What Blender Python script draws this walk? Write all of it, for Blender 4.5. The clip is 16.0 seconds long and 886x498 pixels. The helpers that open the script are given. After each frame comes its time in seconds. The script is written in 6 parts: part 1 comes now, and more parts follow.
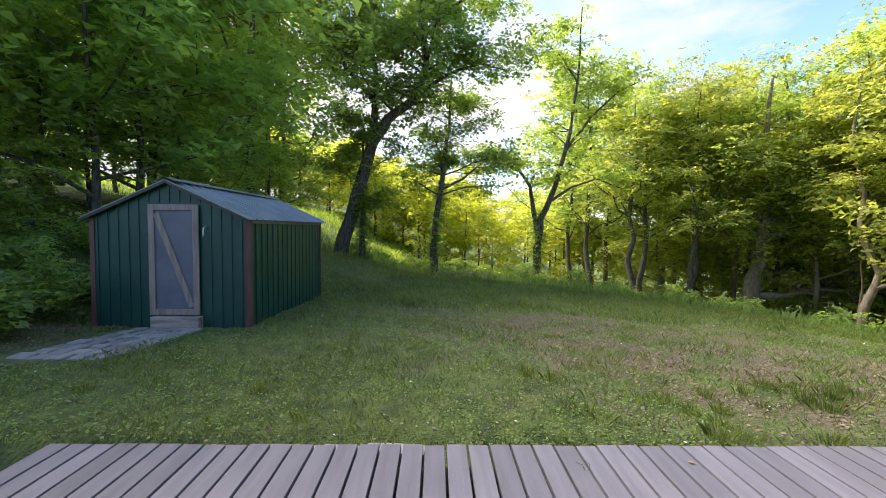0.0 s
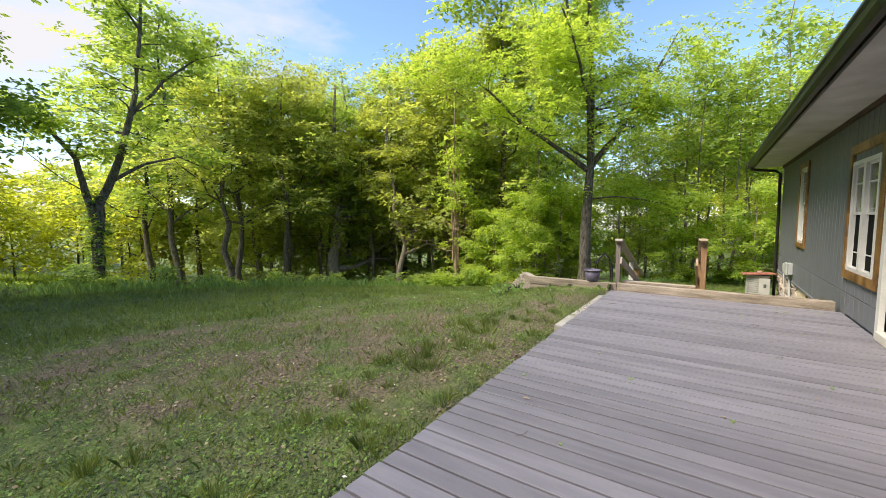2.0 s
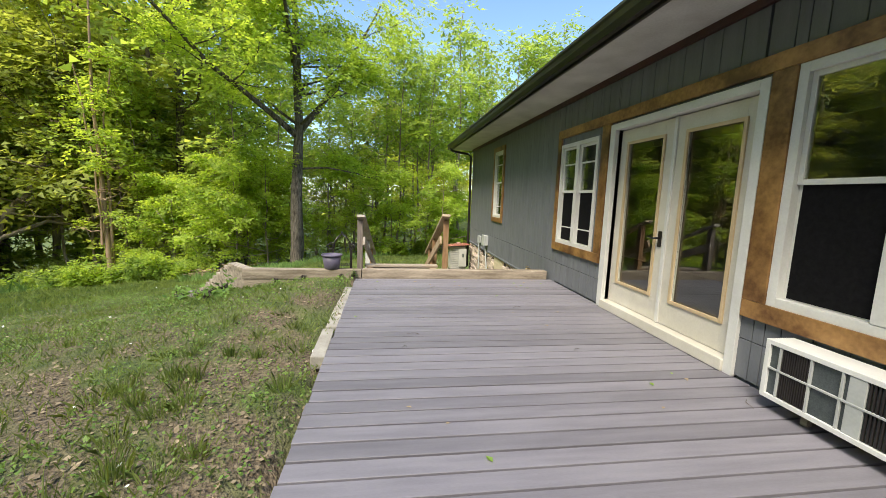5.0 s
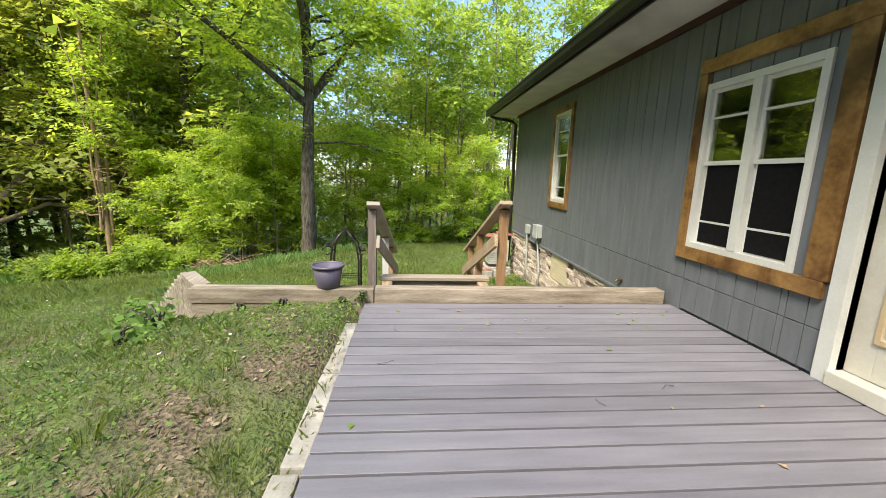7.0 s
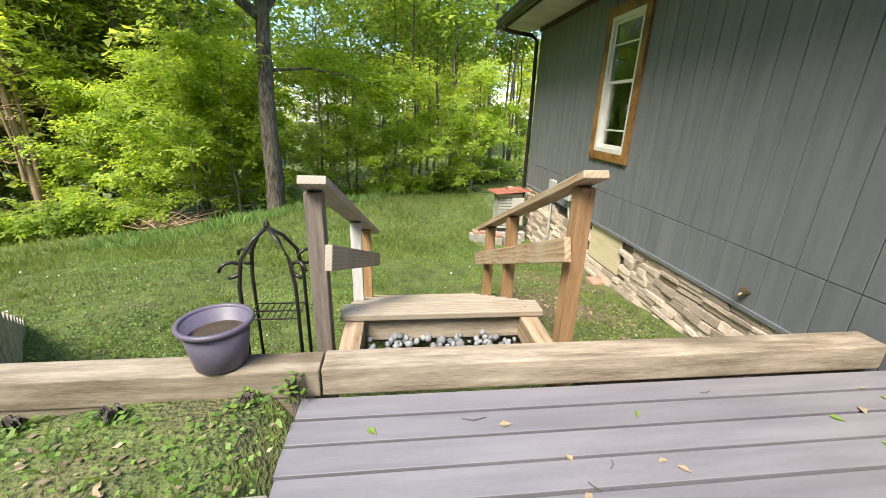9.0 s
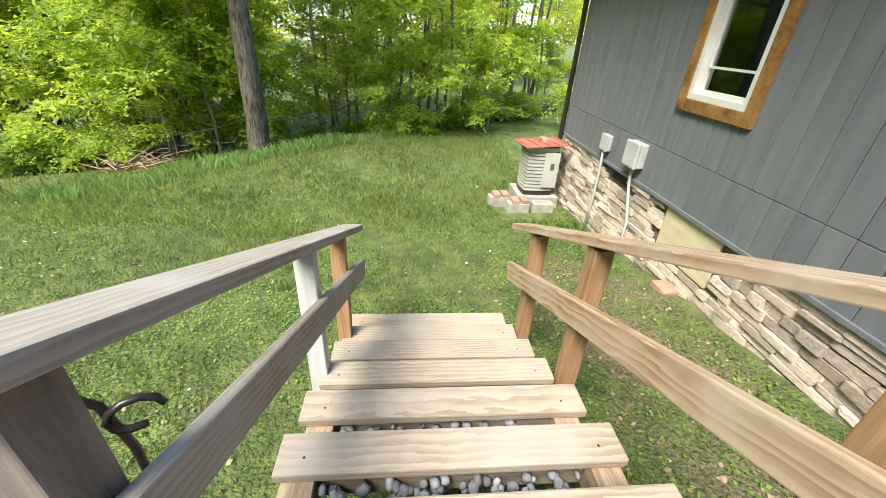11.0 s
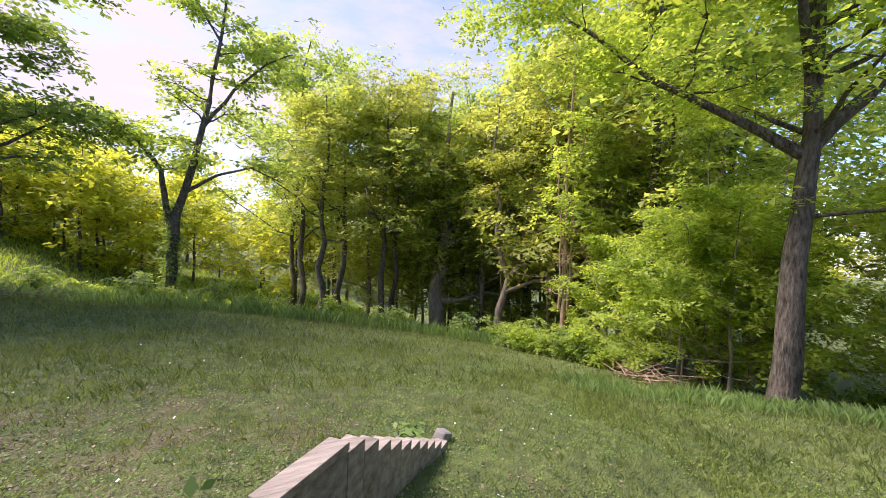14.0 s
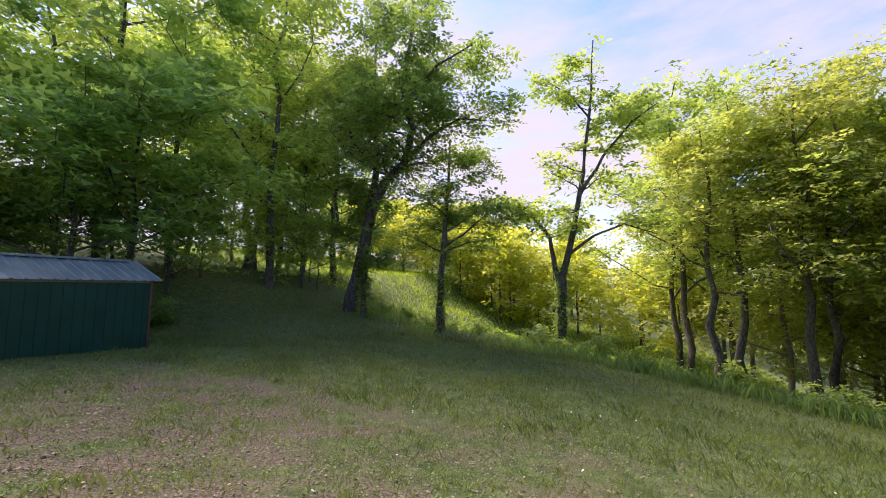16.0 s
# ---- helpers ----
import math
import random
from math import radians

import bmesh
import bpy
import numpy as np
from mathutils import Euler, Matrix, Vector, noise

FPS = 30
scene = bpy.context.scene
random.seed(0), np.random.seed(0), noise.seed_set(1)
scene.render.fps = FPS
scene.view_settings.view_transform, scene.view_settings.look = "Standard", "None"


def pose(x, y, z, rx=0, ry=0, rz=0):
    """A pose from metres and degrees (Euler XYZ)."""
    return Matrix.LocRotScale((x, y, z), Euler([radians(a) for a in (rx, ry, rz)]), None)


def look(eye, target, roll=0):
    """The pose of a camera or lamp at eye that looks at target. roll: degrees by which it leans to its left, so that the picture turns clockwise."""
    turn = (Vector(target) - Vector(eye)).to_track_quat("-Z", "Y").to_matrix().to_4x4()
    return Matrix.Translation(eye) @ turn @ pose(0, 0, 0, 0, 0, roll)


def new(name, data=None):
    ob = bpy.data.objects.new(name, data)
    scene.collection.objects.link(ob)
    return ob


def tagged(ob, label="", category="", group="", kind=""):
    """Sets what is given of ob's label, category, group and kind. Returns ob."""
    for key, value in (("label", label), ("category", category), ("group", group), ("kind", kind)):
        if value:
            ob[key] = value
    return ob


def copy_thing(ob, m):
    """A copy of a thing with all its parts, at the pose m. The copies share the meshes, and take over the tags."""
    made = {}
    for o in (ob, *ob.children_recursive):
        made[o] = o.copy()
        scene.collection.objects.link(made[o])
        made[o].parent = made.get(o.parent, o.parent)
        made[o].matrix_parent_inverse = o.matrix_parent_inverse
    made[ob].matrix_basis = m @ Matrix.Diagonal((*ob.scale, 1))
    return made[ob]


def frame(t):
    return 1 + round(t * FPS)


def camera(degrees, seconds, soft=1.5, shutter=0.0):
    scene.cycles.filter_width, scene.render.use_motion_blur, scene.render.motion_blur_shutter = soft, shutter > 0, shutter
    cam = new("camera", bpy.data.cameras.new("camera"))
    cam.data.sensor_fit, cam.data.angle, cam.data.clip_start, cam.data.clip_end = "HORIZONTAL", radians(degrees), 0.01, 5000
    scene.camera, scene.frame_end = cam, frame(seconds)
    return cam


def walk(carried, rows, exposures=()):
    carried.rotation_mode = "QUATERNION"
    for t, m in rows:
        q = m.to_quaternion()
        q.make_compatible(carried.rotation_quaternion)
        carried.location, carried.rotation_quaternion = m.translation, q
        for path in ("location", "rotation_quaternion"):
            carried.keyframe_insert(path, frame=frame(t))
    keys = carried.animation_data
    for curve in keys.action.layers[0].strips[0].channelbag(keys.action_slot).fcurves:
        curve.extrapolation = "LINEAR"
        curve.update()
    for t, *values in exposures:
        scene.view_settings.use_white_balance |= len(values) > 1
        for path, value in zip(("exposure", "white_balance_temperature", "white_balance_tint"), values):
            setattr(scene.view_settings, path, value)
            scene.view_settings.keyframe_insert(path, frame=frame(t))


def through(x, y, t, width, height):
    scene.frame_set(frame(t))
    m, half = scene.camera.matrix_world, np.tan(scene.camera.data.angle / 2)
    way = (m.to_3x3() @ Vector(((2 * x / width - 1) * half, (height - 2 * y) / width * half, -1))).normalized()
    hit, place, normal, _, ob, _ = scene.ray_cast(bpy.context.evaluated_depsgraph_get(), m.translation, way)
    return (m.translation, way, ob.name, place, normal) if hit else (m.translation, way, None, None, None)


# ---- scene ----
cam = camera(96.9, 16.0, soft=0.78)
PATH = [
    (0, (-0.098, 0.179, 1.401), (-0.061, 2.176, 1.296), 0.8),
    (0.5, (-0.101, 0.398, 1.368), (0.216, 2.371, 1.279), -0.2),
    (1, (0.015, 0.624, 1.371), (0.739, 2.486, 1.269), -0.1),
    (1.5, (0.187, 0.873, 1.398), (1.405, 2.455, 1.274), 0.2),
    (2, (0.228, 1.144, 1.395), (1.876, 2.265, 1.232), -0.2),
    (2.5, (0.275, 1.351, 1.35), (2.153, 2.008, 1.143), -0.1),
    (3, (0.432, 1.538, 1.316), (2.401, 1.811, 1.092), 0.1),
    (3.5, (0.68, 1.74, 1.322), (2.666, 1.686, 1.095), 0.3),
    (4, (1.053, 1.928, 1.326), (3.02, 1.634, 1.116), 0.7),
    (4.5, (1.531, 2.058, 1.304), (3.489, 1.721, 1.073), 1.5),
    (5, (2.09, 2.177, 1.297), (4.052, 1.897, 1.029), 2.0),
    (5.2, (2.32, 2.238, 1.291), (4.282, 1.98, 1.002), 2.2),
    (7.5, (4.969, 2.214, 1.239), (6.924, 2.075, 0.842), 1.5),
    (8, (5.521, 2.207, 1.238), (7.457, 2.062, 0.757), 1.4),
    (8.5, (6.06, 2.192, 1.241), (7.968, 2.014, 0.668), 1.5),
    (8.7, (6.27, 2.206, 1.25), (8.167, 2.009, 0.645), 1.6),
    (10.8, (8.078, 2.094, 1.26), (9.805, 1.874, 0.276), 3.0),
    (11, (8.193, 2.117, 1.24), (9.931, 1.927, 0.269), 3.5),
    (11.5, (8.352, 2.115, 1.261), (10.155, 2.151, 0.396), 3.1),
    (12, (8.407, 2.151, 1.289), (10.246, 2.517, 0.592), 2.5),
    (12.5, (8.403, 2.184, 1.311), (10.176, 2.963, 0.811), 1.9),
    (13, (8.369, 2.227, 1.333), (9.949, 3.409, 1.008), 2.1),
    (13.5, (8.3, 2.259, 1.339), (9.603, 3.765, 1.162), 2.7),
    (14, (8.226, 2.322, 1.342), (9.213, 4.062, 1.302), 2.5),
    (14.5, (8.146, 2.375, 1.346), (8.803, 4.262, 1.429), 1.8),
    (15, (8.115, 2.425, 1.399), (8.388, 4.401, 1.553), 1.7),
    (15.5, (8.098, 2.479, 1.373), (7.895, 4.461, 1.546), 1.4),
    (16, (8.069, 2.54, 1.324), (7.344, 4.394, 1.521), 0.1),
]
EXPOSURES = [(0, 1.4, 6450, 19), (1.5, 1.15, 6450, 15), (3.5, 1.0, 6500, 10), (5, 1.08, 6500, 10), (8, 1.3, 6450, 10), (11, 1.5, 6200, 10),
             (12.5, 1.5, 5950, 13), (13, 1.38, 6050, 25), (13.5, 1.3, 6150, 33), (14.5, 1.0, 6250, 34), (16, 1.0, 6250, 34)]
walk(cam, [(t, look(eye, target, roll)) for t, eye, target, roll in PATH], EXPOSURES)

# ---------------------------------------------------------------- sky, sun
SUN_YAW, SUN_EL = 55.0, 53.0      # degrees left of +y, above the horizon
sun_dir = Vector((-math.sin(radians(SUN_YAW)) * math.cos(radians(SUN_EL)),
                  math.cos(radians(SUN_YAW)) * math.cos(radians(SUN_EL)), math.sin(radians(SUN_EL))))
sun = new("sun", bpy.data.lights.new("sun", "SUN"))
sun.data.energy, sun.data.angle, sun.data.color = 4.0, radians(26.0), (1.0, 0.91, 0.76)
sun.matrix_world = look(sun_dir * 60, (0, 0, 0))

world = bpy.data.worlds.new("sky")
scene.world = world
world.use_nodes = True
wt = world.node_tree
wt.nodes.clear()
w_out, w_bg = wt.nodes.new("ShaderNodeOutputWorld"), wt.nodes.new("ShaderNodeBackground")
w_sky, w_mix = wt.nodes.new("ShaderNodeTexSky"), wt.nodes.new("ShaderNodeMix")
w_tc, w_map, w_noise, w_ramp = (wt.nodes.new("ShaderNode" + k) for k in ("TexCoord", "Mapping", "TexNoise", "ValToRGB"))
w_sky.sky_type, w_sky.sun_disc = "NISHITA", False
w_sky.ozone_density, w_sky.dust_density = 4.0, 0.4
w_sky.sun_elevation, w_sky.sun_rotation = radians(SUN_EL), radians(-SUN_YAW)
w_mix.data_type = "RGBA"
w_mix.inputs["B"].default_value = (2.9, 2.9, 2.95, 1)
w_map.inputs["Scale"].default_value = (1.0, 1.6, 3.2)
w_noise.inputs["Scale"].default_value, w_noise.inputs["Detail"].default_value = 1.7, 7.0
w_noise.inputs["Roughness"].default_value = 0.58
w_ramp.color_ramp.elements[0].position, w_ramp.color_ramp.elements[1].position = 0.50, 0.72
wt.links.new(w_tc.outputs["Generated"], w_map.inputs["Vector"])
wt.links.new(w_map.outputs[0], w_noise.inputs["Vector"])
w_dot, w_add = wt.nodes.new("ShaderNodeVectorMath"), wt.nodes.new("ShaderNodeMath")
w_dot.operation, w_add.operation, w_add.inputs[1].default_value = "DOT_PRODUCT", "MULTIPLY_ADD", 0.26   # cloud bank to the north-west
w_dot.inputs[1].default_value = (-0.62, 0.70, 0.0)
wt.links.new(w_tc.outputs["Generated"], w_dot.inputs[0])
wt.links.new(w_dot.outputs["Value"], w_add.inputs[0])
wt.links.new(w_noise.outputs["Fac"], w_add.inputs[2])
wt.links.new(w_add.outputs[0], w_ramp.inputs["Fac"])
wt.links.new(w_ramp.outputs["Color"], w_mix.inputs["Factor"])
wt.links.new(w_sky.outputs[0], w_mix.inputs["A"])
wt.links.new(w_mix.outputs["Result"], w_bg.inputs["Color"])
wt.links.new(w_bg.outputs[0], w_out.inputs["Surface"])
w_bg.inputs["Strength"].default_value = 0.15

# ---------------------------------------------------------------- materials
def node_mat(name):
    m = bpy.data.materials.new(name)
    m.use_nodes = True
    nt = m.node_tree
    return m, nt, nt.nodes["Principled BSDF"]


def surface(name, dark, light, scale=6.0, stretch=(1, 1, 1), rough=0.7, metal=0.0, bump=0.2, fine=60.0, rand=0.0,
            island=False, stain=None, stain_at=0.62, dist=0.004):
    """Two scales of noise between two colours, with fine relief; rand: brightness change from piece to piece."""
    m, nt, b = node_mat(name)
    n, l = nt.nodes.new, nt.links.new
    tc, mp = n("ShaderNodeTexCoord"), n("ShaderNodeMapping")
    mp.inputs["Scale"].default_value = stretch
    l(tc.outputs["Object"], mp.inputs["Vector"])
    vec = mp.outputs[0]
    if rand:
        info = n("ShaderNodeNewGeometry") if island else n("ShaderNodeObjectInfo")
        r_out = info.outputs["Random Per Island" if island else "Random"]
        off, comb = n("ShaderNodeVectorMath"), n("ShaderNodeMath")
        comb.operation, comb.inputs[1].default_value = "MULTIPLY", 37.0
        l(r_out, comb.inputs[0])
        off.operation = "ADD"
        l(vec, off.inputs[0])
        l(comb.outputs[0], off.inputs[1])
        vec = off.outputs[0]
    big, small = n("ShaderNodeTexNoise"), n("ShaderNodeTexNoise")
    big.inputs["Scale"].default_value, big.inputs["Detail"].default_value = scale, 5.0
    small.inputs["Scale"].default_value, small.inputs["Detail"].default_value = fine, 4.0
    l(vec, big.inputs["Vector"])
    l(vec, small.inputs["Vector"])
    add = n("ShaderNodeMath")
    add.operation = "MULTIPLY_ADD"
    l(small.outputs["Fac"], add.inputs[0])
    add.inputs[1].default_value = 0.45
    l(big.outputs["Fac"], add.inputs[2])
    ramp = n("ShaderNodeValToRGB")
    ramp.color_ramp.elements[0].position, ramp.color_ramp.elements[1].position = 0.5, 0.95
    ramp.color_ramp.elements[0].color, ramp.color_ramp.elements[1].color = (*dark, 1), (*light, 1)
    l(add.outputs[0], ramp.inputs["Fac"])
    col = ramp.outputs["Color"]
    if stain:
        sn, sr, mx = n("ShaderNodeTexNoise"), n("ShaderNodeValToRGB"), n("ShaderNodeMix")
        sn.inputs["Scale"].default_value, sn.inputs["Detail"].default_value = scale * 0.37, 6.0
        l(tc.outputs["Object"], sn.inputs["Vector"])
        sr.color_ramp.elements[0].position, sr.color_ramp.elements[1].position = stain_at, stain_at + 0.12
        l(sn.outputs["Fac"], sr.inputs["Fac"])
        mx.data_type = "RGBA"
        l(sr.outputs["Color"], mx.inputs["Factor"])
        l(col, mx.inputs["A"])
        mx.inputs["B"].default_value = (*stain, 1)
        col = mx.outputs["Result"]
    if rand:
        hsv, mr = n("ShaderNodeHueSaturation"), n("ShaderNodeMapRange")
        mr.inputs["To Min"].default_value, mr.inputs["To Max"].default_value = 1 - rand, 1 + rand
        l(r_out, mr.inputs["Value"])
        l(mr.outputs["Result"], hsv.inputs["Value"])
        l(col, hsv.inputs["Color"])
        col = hsv.outputs["Color"]
    l(col, b.inputs["Base Color"])
    b.inputs["Roughness"].default_value, b.inputs["Metallic"].default_value = rough, metal
    if bump:
        bp = n("ShaderNodeBump")
        bp.inputs["Strength"].default_value, bp.inputs["Distance"].default_value = bump, dist
        l(add.outputs[0], bp.inputs["Height"])
        l(bp.outputs["Normal"], b.inputs["Normal"])
    return m


def grain_mat(name, dark, light, axis="X", period=0.02, rough=0.75, worn=(0.4, 0.37, 0.34), contrast=1.0):
    """Sawn softwood: growth rings cut lengthwise, with knots, weathered to grey in patches."""
    m, nt, b = node_mat(name)
    n, l = nt.nodes.new, nt.links.new
    tc, mp, info, off = n("ShaderNodeTexCoord"), n("ShaderNodeMapping"), n("ShaderNodeObjectInfo"), n("ShaderNodeVectorMath")
    mp.inputs["Scale"].default_value = (0.22, 1, 1) if axis == "X" else (1, 0.22, 1)
    off.operation = "ADD"
    l(tc.outputs["Object"], off.inputs[0])
    l(info.outputs["Random"], off.inputs[1])
    l(off.outputs[0], mp.inputs["Vector"])
    rings, fine, patch = n("ShaderNodeTexWave"), n("ShaderNodeTexNoise"), n("ShaderNodeTexNoise")
    rings.wave_type, rings.rings_direction, rings.wave_profile = "RINGS", axis, "SAW"
    rings.inputs["Scale"].default_value, rings.inputs["Distortion"].default_value = 0.314 / period, 7.0 if period > 0.02 else 4.5
    rings.inputs["Detail"].default_value, rings.inputs["Detail Scale"].default_value = 2.0, 1.4
    fine.inputs["Scale"].default_value, fine.inputs["Detail"].default_value = 130.0, 3.0
    patch.inputs["Scale"].default_value, patch.inputs["Detail"].default_value = 3.0, 5.0
    for node in (rings, fine):
        l(mp.outputs[0], node.inputs["Vector"])
    l(tc.outputs["Object"], patch.inputs["Vector"])
    add, ramp, mix, mr = n("ShaderNodeMath"), n("ShaderNodeValToRGB"), n("ShaderNodeMix"), n("ShaderNodeMapRange")
    add.operation, add.inputs[1].default_value = "MULTIPLY_ADD", 0.45
    l(fine.outputs["Fac"], add.inputs[0])
    l(rings.outputs["Fac"], add.inputs[2])
    ramp.color_ramp.elements[0].position, ramp.color_ramp.elements[1].position = 0.45, 1.15 / contrast - 0.1
    ramp.color_ramp.elements[0].color, ramp.color_ramp.elements[1].color = (*light, 1), (*dark, 1)
    l(add.outputs[0], ramp.inputs["Fac"])
    mr.inputs["From Min"].default_value, mr.inputs["From Max"].default_value, mr.inputs["To Max"].default_value = 0.40, 0.68, 0.8
    l(patch.outputs["Fac"], mr.inputs["Value"])
    mix.data_type = "RGBA"
    l(mr.outputs["Result"], mix.inputs["Factor"])
    l(ramp.outputs["Color"], mix.inputs["A"])
    mix.inputs["B"].default_value = (*worn, 1)
    l(mix.outputs["Result"], b.inputs["Base Color"])
    b.inputs["Roughness"].default_value = rough
    bp = n("ShaderNodeBump")
    bp.inputs["Strength"].default_value, bp.inputs["Distance"].default_value = 0.4, 0.003
    l(add.outputs[0], bp.inputs["Height"])
    l(bp.outputs["Normal"], b.inputs["Normal"])
    return m


def leaf_mat(name, dark, light, through=0.45):
    """Leaves: one tint a leaf, partly lit through."""
    m, nt, b = node_mat(name)
    n, l = nt.nodes.new, nt.links.new
    geo, ramp, tr, mix = n("ShaderNodeNewGeometry"), n("ShaderNodeValToRGB"), n("ShaderNodeBsdfTranslucent"), n("ShaderNodeMixShader")
    big, tc, add = n("ShaderNodeTexNoise"), n("ShaderNodeTexCoord"), n("ShaderNodeMath")
    big.inputs["Scale"].default_value = 0.7
    l(tc.outputs["Object"], big.inputs["Vector"])
    add.operation, add.inputs[1].default_value = "MULTIPLY_ADD", 0.55
    l(geo.outputs["Random Per Island"], add.inputs[0])
    l(big.outputs["Fac"], add.inputs[2])
    ramp.color_ramp.elements[0].position, ramp.color_ramp.elements[1].position = 0.35, 1.0
    ramp.color_ramp.elements[0].color, ramp.color_ramp.elements[1].color = (*dark, 1), (*light, 1)
    l(add.outputs[0], ramp.inputs["Fac"])
    l(ramp.outputs["Color"], b.inputs["Base Color"])
    warm = n("ShaderNodeMix")
    warm.data_type, warm.blend_type = "RGBA", "MULTIPLY"
    warm.inputs["Factor"].default_value = 1.0
    warm.inputs["B"].default_value = (1.55, 1.45, 0.8, 1)
    l(ramp.outputs["Color"], warm.inputs["A"])
    l(warm.outputs["Result"], tr.inputs["Color"])
    b.inputs["Roughness"].default_value = 0.55
    mix.inputs["Fac"].default_value = through
    l(b.outputs[0], mix.inputs[1])
    l(tr.outputs[0], mix.inputs[2])
    l(mix.outputs[0], nt.nodes["Material Output"].inputs["Surface"])
    return m


def glass_mat(name):
    m, nt, b = node_mat(name)
    b.inputs["Base Color"].default_value = (0.75, 0.8, 0.78, 1)
    b.inputs["Roughness"].default_value, b.inputs["IOR"].default_value = 0.0, 1.9
    b.inputs["Transmission Weight"].default_value = 1.0
    return m


M_DECK = surface("deck_paint", (0.150, 0.143, 0.168), (0.204, 0.196, 0.224), 3.0, (6, 0.6, 6), 0.55, bump=0.25, fine=70, rand=0.17,
                 stain=(0.26, 0.25, 0.268), stain_at=0.70)
M_SIDING = surface("siding_paint", (0.120, 0.130, 0.147), (0.168, 0.178, 0.198), 2.0, (6, 6, 0.7), 0.6, bump=0.25, fine=40, rand=0.02)
M_CEDAR = surface("stained_cedar", (0.11, 0.047, 0.015), (0.37, 0.205, 0.072), 4.5, (1, 1, 1), 0.42, bump=0.2, fine=30, rand=0.12,
                  stain=(0.075, 0.030, 0.012), stain_at=0.56)
M_WHITE = surface("white_paint", (0.58, 0.58, 0.56), (0.70, 0.70, 0.68), 3.0, rough=0.4, bump=0.08)
M_CREAM = surface("cream_paint", (0.54, 0.51, 0.44), (0.65, 0.62, 0.55), 3.0, rough=0.4, bump=0.08)
M_BEAD = surface("tan_bead", (0.50, 0.38, 0.22), (0.62, 0.48, 0.30), 5.0, rough=0.5, bump=0.05)
M_DARKTRIM = surface("dark_metal", (0.012, 0.010, 0.010), (0.03, 0.026, 0.024), 5.0, rough=0.35, bump=0.05)
M_SOFFIT = surface("soffit_paint", (0.42, 0.41, 0.40), (0.62, 0.61, 0.60), 2.2, rough=0.7, bump=0.1, stain=(0.36, 0.33, 0.31))
M_FRIEZE = surface("maroon_frieze", (0.035, 0.012, 0.010), (0.07, 0.022, 0.018), 4.0, rough=0.5)
M_ROOF = surface("asphalt_shingle", (0.03, 0.03, 0.03), (0.08, 0.075, 0.07), 8.0, rough=0.9, bump=0.4)
M_GLASS = glass_mat("window_glass")
M_SCREEN = surface("dark_screen", (0.006, 0.006, 0.007), (0.010, 0.010, 0.011), 30.0, rough=0.9, bump=0.1)
M_SCREEN.node_tree.nodes["Principled BSDF"].inputs["Specular IOR Level"].default_value = 0.1
M_ROOM = surface("room_paint", (0.22, 0.21, 0.20), (0.30, 0.29, 0.27), 1.0, rough=0.9, bump=0.0)
M_BROWN = surface("brown_door", (0.16, 0.05, 0.022), (0.24, 0.085, 0.035), 2.0, (8, 8, 1), 0.45, bump=0.15)
M_STONE = surface("ledge_stone", (0.30, 0.225, 0.185), (0.68, 0.585, 0.50), 9.0, rough=0.9, bump=0.7, fine=45, rand=0.38, dist=0.01)
M_MORTAR = surface("mortar", (0.09, 0.08, 0.07), (0.17, 0.15, 0.13), 12.0, rough=0.95, bump=0.4)
M_PLY = surface("raw_plywood", (0.50, 0.42, 0.28), (0.64, 0.56, 0.40), 3.0, (1, 1, 8), 0.7, bump=0.15)
M_TIMBER = surface("weathered_timber", (0.17, 0.14, 0.11), (0.44, 0.385, 0.32), 2.0, (1, 9, 9), 0.8, bump=0.4, fine=18, rand=0.15,
                   stain=(0.10, 0.075, 0.05), stain_at=0.63)
M_PINE = surface("treated_pine", (0.16, 0.105, 0.06), (0.46, 0.355, 0.25), 2.0, (1, 12, 12), 0.7, bump=0.45, fine=14, rand=0.15,
                 stain=(0.17, 0.10, 0.05), stain_at=0.64)
M_PINE_V = surface("treated_pine_upright", (0.24, 0.13, 0.06), (0.44, 0.28, 0.15), 2.0, (12, 12, 1), 0.7, bump=0.35, fine=14, rand=0.15)
M_GREYPOST = surface("grey_post", (0.10, 0.085, 0.075), (0.24, 0.20, 0.175), 2.0, (12, 12, 1), 0.8, bump=0.4, fine=14)
M_TIMBER_Y = surface("weathered_timber_across", (0.14, 0.11, 0.08), (0.40, 0.34, 0.27), 2.0, (9, 1, 9), 0.8, bump=0.4, fine=18, rand=0.15,
                     stain=(0.10, 0.075, 0.05), stain_at=0.56)
M_PINE_Y = grain_mat("tread_pine", (0.26, 0.205, 0.15), (0.37, 0.31, 0.24), "Y", 0.013, 0.78, (0.37, 0.33, 0.28))
M_RAIL = grain_mat("weathered_rail", (0.27, 0.225, 0.18), (0.385, 0.335, 0.28), "X", 0.016, 0.8, (0.40, 0.375, 0.35))
M_RAIL_B = grain_mat("brown_rail", (0.25, 0.155, 0.085), (0.43, 0.32, 0.21), "X", 0.028, 0.72, (0.42, 0.35, 0.27))
M_PALE = surface("pale_painted_wood", (0.42, 0.42, 0.43), (0.66, 0.66, 0.66), 3.0, (8, 8, 1), 0.6, bump=0.25, stain=(0.30, 0.24, 0.19))
M_GREEN = surface("green_steel", (0.004, 0.045, 0.035), (0.008, 0.07, 0.052), 2.0, rough=0.42, bump=0.06, metal=0.0)
